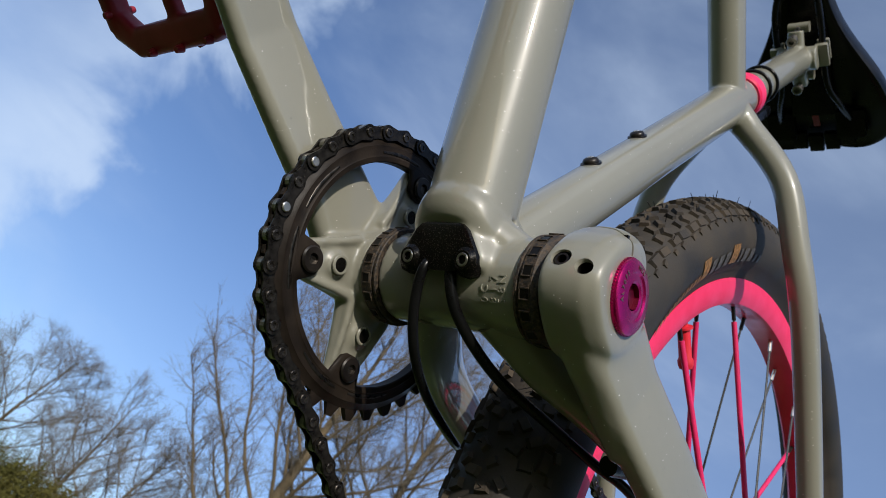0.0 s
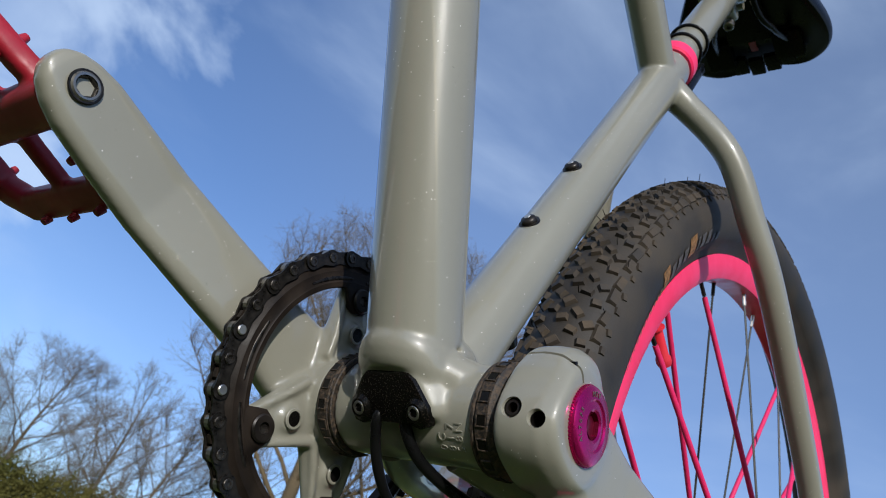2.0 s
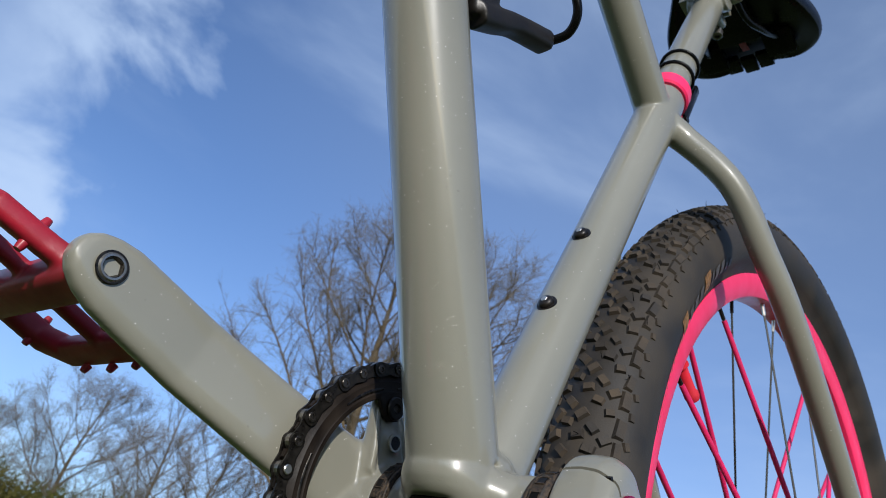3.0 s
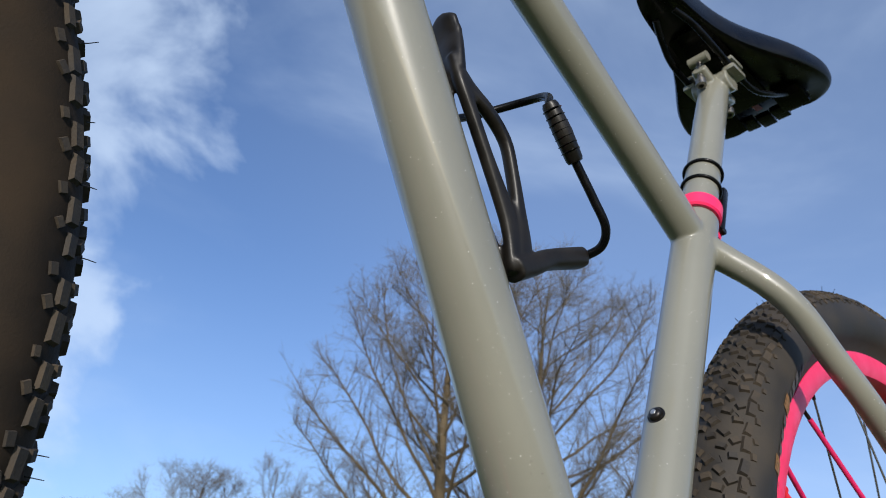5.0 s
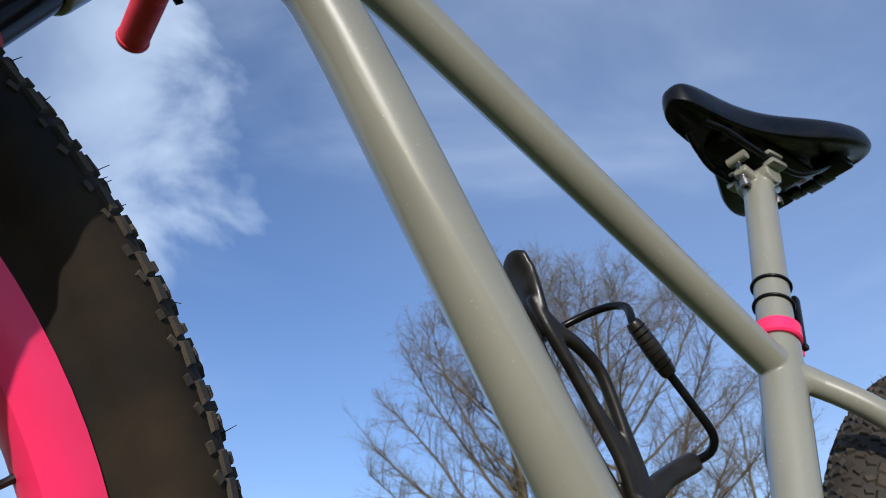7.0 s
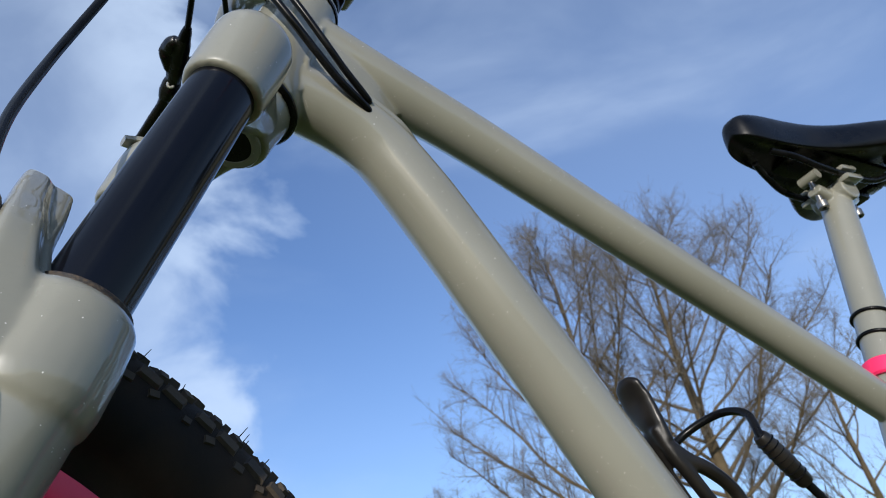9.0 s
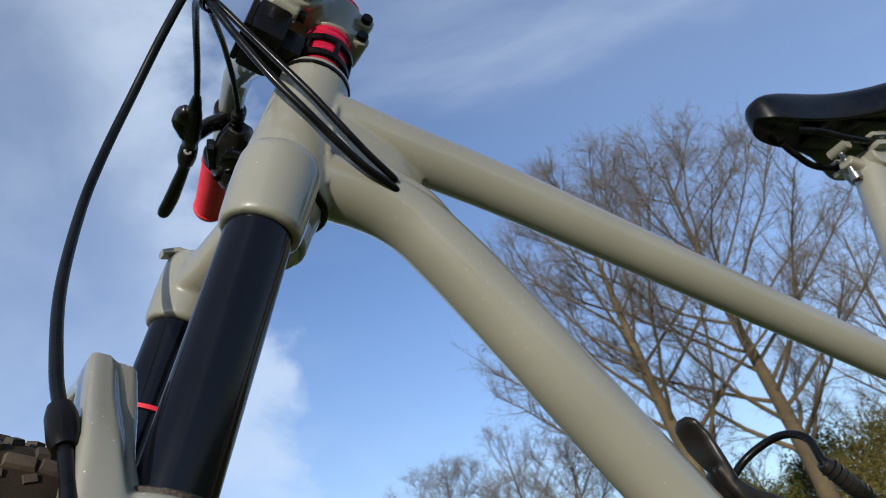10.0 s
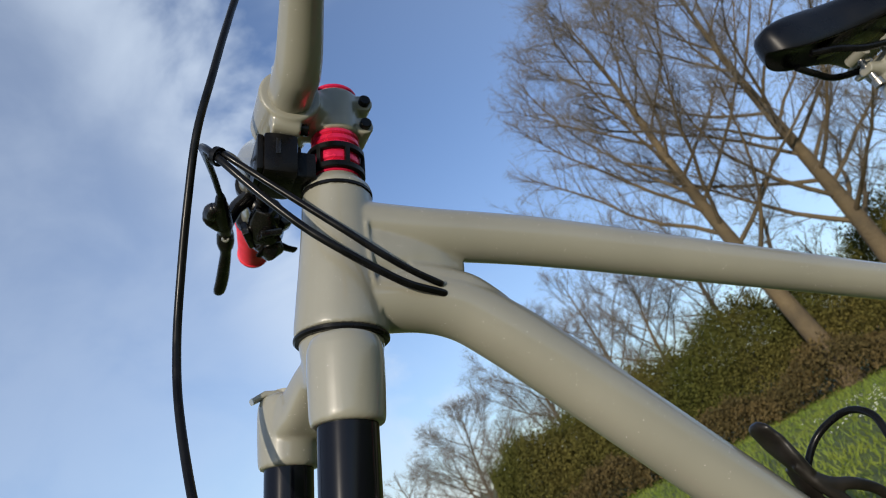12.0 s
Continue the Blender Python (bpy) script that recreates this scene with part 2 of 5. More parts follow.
def sweep(bm, pts, ra, rb=None, side=None, seg=20, cap=True, power=2.0):
    """Rings along a polyline: ra is the half width along side, rb across it. power above 2 squares the section."""
    pts = [Vector(p) for p in pts]
    n = len(pts)
    ra = along(ra if isinstance(ra, (list, tuple)) else [ra], n)
    rb = ra if rb is None else along(rb if isinstance(rb, (list, tuple)) else [rb], n)
    rings, prev = [], None
    for i, p in enumerate(pts):
        t = (pts[min(i + 1, n - 1)] - pts[max(i - 1, 0)]).normalized()
        if side is not None:
            u = Vector(side) - t * t.dot(Vector(side))
        elif prev is None:
            u = t.orthogonal()
        else:
            u = prev - t * t.dot(prev)
        u.normalize()
        prev = u
        w = t.cross(u)
        ring = []
        for k in range(seg):
            a = 2 * math.pi * k / seg
            c, s = math.cos(a), math.sin(a)
            e = 2 / power
            c, s = math.copysign(abs(c) ** e, c), math.copysign(abs(s) ** e, s)
            ring.append(bm.verts.new(p + u * (ra[i] * c) + w * (rb[i] * s)))
        rings.append(ring)
    for a, b in zip(rings, rings[1:]):
        for k in range(seg):
            bm.faces.new((a[k], a[(k + 1) % seg], b[(k + 1) % seg], b[k]))
    if cap:
        bm.faces.new(rings[0][::-1])
        bm.faces.new(rings[-1])
    return bm


def tube(pts, ra, rb=None, side=None, seg=20, cap=True, power=2.0):
    return sweep(bmesh.new(), pts, ra, rb, side, seg, cap, power)


def lathe(bm, profile, origin, axis, seg=40, closed=False):
    """Turns (radius, height) pairs round an axis."""
    ax = Vector(axis).normalized()
    u = ax.orthogonal().normalized()
    w = ax.cross(u)
    o = Vector(origin)
    rings = []
    for r, h in profile:
        if r < 1e-6:
            rings.append([bm.verts.new(o + ax * h)])
        else:
            rings.append([bm.verts.new(o + ax * h + (u * math.cos(2 * math.pi * k / seg) + w * math.sin(2 * math.pi * k / seg)) * r) for k in range(seg)])
    pairs = list(zip(rings, rings[1:])) + ([(rings[-1], rings[0])] if closed else [])
    for a, b in pairs:
        for k in range(seg):
            q = [a[k % len(a)], a[(k + 1) % len(a)], b[(k + 1) % len(b)], b[k % len(b)]]
            q = list(dict.fromkeys(q))
            if len(q) > 2:
                bm.faces.new(q)
    return bm


def disc(r, h0, h1, origin, axis, bev=0.0006, seg=32, hole=0.0):
    b = min(bev, r * 0.4, abs(h1 - h0) * 0.4)
    bm = bmesh.new()
    if hole:
        return lathe(bm, [(hole, h0), (r - b, h0), (r, h0 + b), (r, h1 - b), (r - b, h1), (hole, h1)], origin, axis, seg, closed=True)
    return lathe(bm, [(0, h0), (r - b, h0), (r, h0 + b), (r, h1 - b), (r - b, h1), (0, h1)], origin, axis, seg)


def block(size, m=None, bev=0.001, bm=None):
    bm2 = bmesh.new()
    bmesh.ops.create_cube(bm2, size=1)
    bmesh.ops.scale(bm2, vec=size, verts=bm2.verts)
    if bev:
        bmesh.ops.bevel(bm2, geom=bm2.edges[:], offset=min(bev, min(size) * 0.4), segments=2, affect="EDGES", profile=0.6)
    if m is not None:
        bmesh.ops.transform(bm2, matrix=m, verts=bm2.verts)
    if bm is None:
        return bm2
    me = bpy.data.meshes.new("tmp")
    bm2.to_mesh(me)
    bm2.free()
    bm.from_mesh(me)
    bpy.data.meshes.remove(me)
    return bm


def melt(ob, voxel, rounds):
    """Fuses overlapping pieces of a cast or welded part and rounds the seams."""
    md = ob.modifiers.new("fuse", "REMESH")
    md.mode, md.voxel_size, md.use_smooth_shade = "VOXEL", voxel, True
    sm = ob.modifiers.new("round", "SMOOTH")
    sm.factor, sm.iterations = 0.5, rounds
    return ob


def bake(ob):
    me = bpy.data.meshes.new_from_object(ob.evaluated_get(bpy.context.evaluated_depsgraph_get()))
    ob.modifiers.clear()
    ob.data = me
    me.polygons.foreach_set("use_smooth", [True] * len(me.polygons))
    me.set_sharp_from_angle(angle=radians(38))


def carve(ob, cutter):
    """Cuts the closed solids of a bmesh out of a fused part."""
    bake(ob)
    bmesh.ops.recalc_face_normals(cutter, faces=cutter.faces)
    me = bpy.data.meshes.new("cutter")
    cutter.to_mesh(me)
    cutter.free()
    tool = bpy.data.objects.new("cutter", me)
    scene.collection.objects.link(tool)
    tool.matrix_world = LIFT
    md = ob.modifiers.new("cut", "BOOLEAN")
    md.operation, md.solver, md.object = "DIFFERENCE", "EXACT", tool
    bake(ob)
    bpy.data.objects.remove(tool)
    bpy.data.meshes.remove(me)


def basis(o, x, y, z):
    m = Matrix((x, y, z)).transposed().to_4x4()
    m.translation = o
    return m


# ---- the bicycle: x to the rear, y to its right side, z up, the crank axle at the origin ----
bike = tagged(new("bicycle"), "sage green hardtail mountain bike with pink rims standing on grass", "bicycle")
bike.empty_display_size = 0.1
V = Vector


# frame tubes
DT0, DT1 = V((-0.0296, 0, 0.024)), V((-0.2776, 0, 0.4438))
DTU = (DT1 - DT0).normalized()
HT0, HT1 = V((-0.402, 0, 0.531)), V((-0.365, 0, 0.626))
HTU = (HT1 - HT0).normalized()
STU = V((0.3002, 0, 0.9539)).normalized()
ST_ORG = V((-0.0055, 0, 0))
fr = bmesh.new()
# head tube, flared to the lower bearing
sweep(fr, [HT0 + HTU * h for h in (-0.0078, -0.002, 0.022, 0.052, 0.077, 0.0935)], [0.0300, 0.0302, 0.0283, 0.0259, 0.0245, 0.0241], seg=40)
# down tube bends forward into the head tube
dt_path = [DT0 - DTU * 0.005, *(DT0.lerp(DT1, s) for s in (0, 0.2, 0.4, 0.6, 0.8, 1.0)), V((-0.303, 0, 0.4840)), V((-0.325, 0, 0.5120)), V((-0.352, 0, 0.5290)), V((-0.396, 0, 0.5440))]
sweep(fr, spline(dt_path, 6), [0.0207, 0.0207, 0.0208, 0.0208, 0.0212, 0.0214, 0.0214, 0.0210, 0.0218, 0.0225], [0.0205, 0.0205, 0.0205, 0.0208, 0.0216, 0.0220, 0.0219, 0.0210, 0.0206, 0.0210], side=(0, 1, 0), seg=40)
# top tube
TT0, TT1 = V((-0.0178, 0, 0.4135)), V((-0.2463, 0, 0.5357))
TTU = (TT1 - TT0).normalized()
tt_path = [TT0 - TTU * 0.142, TT0, TT0.lerp(TT1, 0.5), TT1, TT1 + TTU * 0.085 - V((0.47, 0, 0.88)) * 0.0046, TT1 + TTU * 0.15 - V((0.47, 0, 0.88)) * 0.0066]
sweep(fr, spline(tt_path, 6), [0.0140, 0.0146, 0.0160, 0.0176, 0.0195, 0.0205], [0.0140, 0.0146, 0.0162, 0.0178, 0.0186, 0.0195], side=(0, 1, 0), seg=40)
# web between top tube and down tube behind the head tube
sweep(fr, spline([V((-0.385, 0, 0.572)), V((-0.360, 0, 0.565)), V((-0.340, 0, 0.557)), V((-0.325, 0, 0.5465)), V((-0.314, 0, 0.5425)), V((-0.307, 0, 0.5400))], 5), [0.0210, 0.0192, 0.0158, 0.0112, 0.0060, 0.0020], [0.034, 0.034, 0.0310, 0.0260, 0.0180, 0.0070], side=(0, 1, 0), seg=40, power=2.0)
# fullness on top of the down tube where the web runs out
sweep(fr, spline([V((-0.350, 0, 0.543)), V((-0.333, 0, 0.533)), V((-0.3146, 0, 0.5205)), V((-0.302, 0, 0.506)), V((-0.2895, 0, 0.489))], 5), [0.0185, 0.0178, 0.0160, 0.0128, 0.0080], [0.0150, 0.0140, 0.0125, 0.0102, 0.0070], side=(0, 1, 0), seg=32)
# weld bead down the back of the head tube
HTB = V((HTU.z, 0, -HTU.x))
for sg in (-1, 1):
    sweep(fr, spline([HT0 + HTU * h + HTB * b + V((0, sg * w, 0)) for h, b, w in ((0.002, 0.0235, 0.0185), (0.022, 0.0200, 0.0212), (0.045, 0.0178, 0.0205), (0.066, 0.0172, 0.0192), (0.080, 0.0205, 0.0150))], 5), [0.0012, 0.0017, 0.0018, 0.0017, 0.0012], seg=12)
# seat tube
sweep(fr, [ST_ORG + STU * h for h in (0.0, 0.1, 0.2, 0.3, 0.36, 0.392)], [0.0172, 0.0166, 0.0166, 0.0172, 0.0176, 0.0172], seg=40)
# bottom bracket shell and the forged yoke over it
sweep(fr, [(0, -0.0365, 0), (0, 0.0365, 0)], [0.0212, 0.0212], seg=40)
DTF = V((-DTU.z, 0, DTU.x))
CLN = (DTU - DTF * 0.40).normalized()
CL0 = DT0 - DTU * 0.0105 + DTF * 0.0006
sweep(fr, [CL0 - CLN * h for h in (0.0, 0.0006, 0.0022, 0.0065, 0.0105, 0.0135)], [0.0206, 0.0211, 0.0216, 0.0219, 0.0219, 0.0210], [0.0206, 0.0213, 0.0219, 0.0211, 0.0185, 0.0150], side=(0, 1, 0), seg=48)
# the yoke spreads out sideways on to the shell
sweep(fr, [(-0.0215, 0, 0.004), (-0.016, 0, 0.004), (-0.010, 0, 0.003), (-0.004, 0, 0.002)], [0.0224, 0.0250, 0.0285, 0.0325], [0.0140, 0.0165, 0.0180, 0.0170], side=(0, 1, 0), seg=44)
for sg in (-1, 1):
    sweep(fr, spline([(-0.021, 0.014 * sg, 0.008), (-0.014, 0.020 * sg, 0.007), (-0.007, 0.025 * sg, 0.006), (0.000, 0.029 * sg, 0.004)], 4), [0.0100, 0.0112, 0.0125, 0.0135], seg=28)
    sweep(fr, spline([(-0.018, 0.011 * sg, 0.017), (-0.010, 0.011 * sg, 0.019), (0.000, 0.010 * sg, 0.020)], 4), [0.0100, 0.0095, 0.0070], seg=24)
# foot of the forging behind the cable guide, sloping out on to the shell
GN, GT = V((-0.73, 0, -0.6834)), V((-0.6834, 0, 0.73))
g0 = V((-0.0252, 0, -0.0136))
half = [(0.0085, 0.0156), (0.0112, 0.0150), (0.0140, 0.0125), (0.0202, 0.0020), (0.0208, -0.0025), (0.0190, -0.0060), (0.0150, -0.0072), (0.0110, -0.0062), (0.0080, -0.0030)]
outl = half + [(-y, h) for y, h in half[::-1]]
rims = []
for dep, sy, up, down in ((-0.0026, 1.02, 1.02, 0.55), (-0.0050, 1.10, 1.14, 0.60), (-0.0085, 1.20, 1.34, 0.70), (-0.0150, 1.40, 1.60, 0.80), (-0.0220, 1.60, 1.60, 0.80)):
    rims.append([fr.verts.new(g0 + V((0, y * sy, 0)) + GT * (h * (up if h > 0 else down)) + GN * dep) for y, h in outl])
for a, b in zip(rims, rims[1:]):
    for k in range(len(a)):
        fr.faces.new((a[k], a[(k + 1) % len(a)], b[(k + 1) % len(a)], b[k]))
fr.faces.new(rims[0])
fr.faces.new(rims[-1][::-1])
for sg in (-1, 1):
    sweep(fr, spline([(0.096, -0.004 * sg, 0.348), (0.118, 0.017 * sg, 0.335), (0.146, 0.048 * sg, 0.302)], 6)[:9], [0.0150, 0.0132, 0.0114, 0.0100], seg=24)
frame_ob = part("frame", fr, M_PAINT, bike, "sage green metallic painted welded frame", m=LIFT)
melt(frame_ob, 0.0011, 9)

SIDES = (("left", -1), ("right", 1))
for _, sg in SIDES:
    pts = [(0.096, -0.004 * sg, 0.348), (0.118, 0.017 * sg, 0.335), (0.146, 0.048 * sg, 0.302), (0.180, 0.0615 * sg, 0.262), (0.216, 0.0700 * sg, 0.230), (0.29, 0.0765 * sg, 0.178), (0.36, 0.0810 * sg, 0.126), (0.436, 0.081 * sg, 0.064)]
    sb = tube(spline(pts, 6), [0.0112, 0.0106, 0.0101, 0.0099, 0.0097, 0.0092, 0.0086, 0.0082], seg=24)
    part("seatstay", sb, M_PAINT, frame_ob)
    pts = [(0.006, 0.018 * sg, -0.006), (0.035, 0.031 * sg, -0.006), (0.075, 0.047 * sg, 0.0), (0.13, 0.057 * sg, 0.010), (0.23, 0.068 * sg, 0.024), (0.34, 0.076 * sg, 0.038), (0.432, 0.081 * sg, 0.050)]
    cb = tube(spline(pts, 6), [0.016, 0.0155, 0.014, 0.0125, 0.0115, 0.0105, 0.009], [0.0115, 0.0105, 0.0095, 0.0092, 0.009, 0.0085, 0.008], side=(0, 0, 1), seg=24)
    part("chainstay", cb, M_PAINT, frame_ob)
    db = disc(0.022, -0.004, 0.004, (0.437, 0.081 * sg, 0.054), (0, 1, 0), seg=28)
    part("dropout", db, M_PAINT, frame_ob)

# ---- wheels ----
R_TYRE = 0.3385


def knob_ring(bm, count, phase, y, r_seat, length, width, height, skew, lean):
    """Tread blocks round the tyre; each block is a small tapered prism."""
    rk = random.Random(count + round(y * 1e5))
    for k in range(count):
        a = 2 * math.pi * (k + phase + (0.10 if k % 2 else -0.06) + rk.uniform(-0.035, 0.035)) / count
        radial = V((math.cos(a), 0, math.sin(a)))
        tang = V((-math.sin(a), 0, math.cos(a)))
        out = (radial * math.cos(lean) + V((0, 1, 0)) * math.sin(lean)).normalized()
        lat = tang.cross(out).normalized()
        sk2 = skew * (1.4 if k % 2 else 0.4) + rk.uniform(-0.05, 0.05)
        grow = rk.uniform(1.04, 1.20) * (1.0 if k % 3 else 0.86)
        d = (tang * math.cos(sk2) + lat * math.sin(sk2)).normalized()
        e = out.cross(d).normalized()
        o = radial * r_seat + V((0, y, 0))
        vs = []
        for h, s in ((-0.0030, 1.22), (height * 0.72, 0.82)):
            for sx, sy in ((-1, -1), (1, -1), (1, 1), (-1, 1)):
                vs.append(bm.verts.new(o + out * h + d * (length * 0.5 * s * sx * grow) + e * (width * 0.5 * s * sy * grow)))
        b, t = vs[:4], vs[4:]
        bm.faces.new(t)
        for q in range(4):
            bm.faces.new((b[q], b[(q + 1) % 4], t[(q + 1) % 4], t[q]))


def wheel(name, label, hub_half, flange, rubber, HALF):
    w = group(name, bike, label=label)
    # tyre carcass: a horseshoe section from bead to bead
    prof = []
    for k in range(25):
        a = radians(-146 + 292 * k / 24)
        prof.append((R_TYRE + (HALF - 0.0008) * math.cos(a) * 0.98, HALF * math.sin(a)))
    prof = [(0.3050, -0.0125)] + prof + [(0.3050, 0.0125)]
    tyre = part("tyre", lathe(bmesh.new(), prof, (0, 0, 0), (0, 1, 0), 160), rubber, w, "black off-road tyre with a dusty sidewall")
    tb = bmesh.new()
    rows = ((0.0040, 0.12, 0.0030, 0.0048, 0.0066, 0.50, 0.0, 152), (0.0112, 0.40, 0.0030, 0.0046, 0.0068, -0.55, 0.52, 152), (0.0178, 0.70, 0.0030, 0.0048, 0.0064, 0.45, 0.95, 152), (0.0232, 1.02, 0.0028, 0.0106, 0.0056, -0.08, 0.40, 148), (0.0262, 1.25, 0.0018, 0.0050, 0.0036, 0.3, 0.9, 148))
    for y, lean, hgt, ln, wd, sk, ph, n in [*rows, *((-y, -l, h, a, b, -s, p + 0.5, c) for y, l, h, a, b, s, p, c in rows)]:
        r = R_TYRE + math.sqrt(max(0.0, HALF ** 2 - y * y)) - 0.0012
        knob_ring(tb, n, ph, y, r, ln, wd, hgt, sk, lean)
    part("tread", tb, M_TREAD, w, "dusty rubber tread blocks", smooth=False)
    hb = bmesh.new()
    rnd = random.Random(5)
    for k in range(150):
        a, y = rnd.uniform(0, 2 * math.pi), rnd.choice((-1, 1)) * rnd.uniform(0.004, 0.024)
        r0 = R_TYRE + math.sqrt(HALF ** 2 - y * y)
        o = V((r0 * math.cos(a), y, r0 * math.sin(a)))
        d = V((math.cos(a), y * 18, math.sin(a))).normalized()
        bend = V((rnd.uniform(-1, 1), rnd.uniform(-1, 1), rnd.uniform(-1, 1))) * 0.0018
        sweep(hb, [o, o + d * 0.0025 + bend * 0.3, o + d * 0.0054 + bend], [0.00034, 0.0002], seg=4)
    tagged(part("vent_spews", hb, M_CABLE, w, "fine rubber moulding hairs"), kind="stuff")
    # rim: a box section
    rp = [(0.3085, -0.0150), (0.3090, -0.0132), (0.3020, -0.0120), (0.3000, 0.0), (0.3020, 0.0120), (0.3090, 0.0132), (0.3085, 0.0150), (0.3020, 0.0152), (0.2940, 0.0142), (0.2885, 0.0110), (0.2870, 0.0060), (0.2870, -0.0060), (0.2885, -0.0110), (0.2940, -0.0142), (0.3020, -0.0152)]
    part("rim", lathe(bmesh.new(), rp, (0, 0, 0), (0, 1, 0), 128, closed=True), M_PINK, w, "bright pink painted rim")
    # hub
    hp = [(0.0, -hub_half), (0.009, -hub_half), (0.010, -flange - 0.006), (0.017, -flange - 0.004), (0.029, -flange - 0.0015), (0.029, -flange + 0.0015), (0.015, -flange + 0.006), (0.013, 0), (0.015, flange - 0.006), (0.029, flange - 0.0015), (0.029, flange + 0.0015), (0.017, flange + 0.004), (0.010, flange + 0.006), (0.009, hub_half), (0.0, hub_half)]
    part("hub", lathe(bmesh.new(), hp, (0, 0, 0), (0, 1, 0), 36), M_ANOD, w, "black hub")
    # spokes: thirty-two, laced three-cross, some in pink sleeves
    for k in range(32):
        sg = 1 if k % 2 else -1
        a = radians(156.0 - 11.25 * k)
        lead = 1 if k % 4 in (0, 3) else -1
        ah = a + lead * radians(66)
        p0 = V((0.0265 * math.cos(ah), sg * (flange + 0.0012), 0.0265 * math.sin(ah)))
        p1 = V((0.2885 * math.cos(a), sg * 0.0040, 0.2885 * math.sin(a)))
        d = (p1 - p0).normalized()
        bright = k % 8 in (4, 5, 6)
        part("spoke", tube([p0, p1 - d * 0.002], 0.0010, seg=8), M_SPOKE, w)
        part("nipple", tube([p1 - d * 0.013, p1 - d * 0.004, p1 + d * 0.001], [0.0017, 0.0017, 0.0021], seg=8), M_STEEL if bright else M_ANOD, w)
        if k % 8 in SLEEVED:
            part("spoke_sleeve", tube([p0.lerp(p1, 0.12), p1 - d * 0.014], 0.00215, seg=10), M_PINKS, w, "pink plastic spoke sleeve")
    return w


SLEEVED = (0, 1, 2, 7)
rear = wheel("rear_wheel", "rear wheel with a pink rim, pink spoke sleeves and black knobbly tyre", 0.068, 0.030, M_RUBBER, 0.0305)
rear.matrix_local = Matrix.Translation((0.4348, -0.0149, 0.0475 + BBH)) @ Matrix.Rotation(radians(-2.54), 4, "Z")
# printed names on the sidewall stand as plain bars
def sidewall_print(w, a0, a1, s0, s1, material, HALF=0.0305):
    bm = bmesh.new()
    grid = []
    for i in range(5):
        a = radians(a0 + (a1 - a0) * i / 4)
        row = []
        for j in range(4):
            s = radians(s0 + (s1 - s0) * j / 3)
            r = R_TYRE + (HALF + 0.0005) * math.cos(s) * 0.98
            row.append(bm.verts.new((r * math.cos(a), -(HALF + 0.0005) * math.sin(s), r * math.sin(a))))
        grid.append(row)
    for p, q in zip(grid, grid[1:]):
        for j in range(3):
            bm.faces.new((p[j], p[j + 1], q[j + 1], q[j]))
    part("sidewall_mark", bm, material, w)


ang = 172.0
for k in range(11):
    sidewall_print(rear, ang, ang - 0.75, 112, 124, M_ORANGE)
    ang -= 1.25
for wd, col, s0 in ((2.2, M_ORANGE, 96), (1.5, M_GREYP, 104), (1.5, M_GREYP, 104), (1.5, M_GREYP, 104), (2.4, M_ORANGE, 96), (0.7, M_GREYP, 104), (1.5, M_GREYP, 104), (1.5, M_GREYP, 104), (0.9, M_GREYP, 112), (0.9, M_GREYP, 112)):
    sidewall_print(rear, ang, ang - wd, s0, 124, col)
    ang -= wd + 0.8
# valve with its long red cap, pointing at the hub
va = radians(152.4)
vd = V((math.cos(va), 0, math.sin(va)))
vb = bmesh.new()
lathe(vb, [(0.0, 0.2475), (0.0048, 0.2480), (0.0056, 0.2505), (0.0056, 0.2540), (0.0046, 0.2560), (0.0046, 0.2765), (0.0066, 0.2775), (0.0066, 0.2790), (0.0030, 0.2795), (0.0030, 0.2900), (0.0, 0.2900)], (0, 0, 0), vd, 20)
part("valve_cap", vb, M_GRIP, rear, "long red valve cap")
# cassette, seen past the stays
cas = bmesh.new()
for i in range(10):
    r = 0.022 + 0.0048 * i
    lathe(cas, [(0.012, 0.058 - i * 0.0036), (r, 0.058 - i * 0.0036), (r, 0.0562 - i * 0.0036), (0.012, 0.0562 - i * 0.0036)], (0, 0, 0), (0, 1, 0), 36, closed=True)
part("cassette", cas, M_CHAIN, rear, "dark steel cassette")

# front end turns about the steering axis
STEER = radians(10)
S_AX = HT0
STEERED = LIFT @ Matrix.Translation(S_AX) @ Matrix.Rotation(STEER, 4, HTU) @ Matrix.Translation(-S_AX)
# the bar sits a little askew to the fork and wheel
FORKED = LIFT @ Matrix.Translation(S_AX) @ Matrix.Rotation(radians(13.6), 4, HTU) @ Matrix.Translation(-S_AX)
FW = V((-HTU.z, 0, HTU.x))
axle_f = S_AX - HTU * 0.5445 + FW * 0.040
front = wheel("front_wheel", "front wheel with a pink rim and black knobbly tyre", 0.05, 0.028, M_TYREF, 0.0280)
front.matrix_local = FORKED @ Matrix.Translation(axle_f) @ Matrix.Rotation(radians(21), 4, "Y")

# ---- fork ----
fork = group("fork", bike, m=FORKED, label="sage green suspension fork with dark stanchions")
LEG_OFF, LEG_Y = 0.0186, 0.0615
cr = bmesh.new()


def leg_point(sg, h):
    """h metres up the leg from the level of the lower head bearing."""
    return S_AX + HTU * h + FW * LEG_OFF + V((0, sg * LEG_Y, 0))


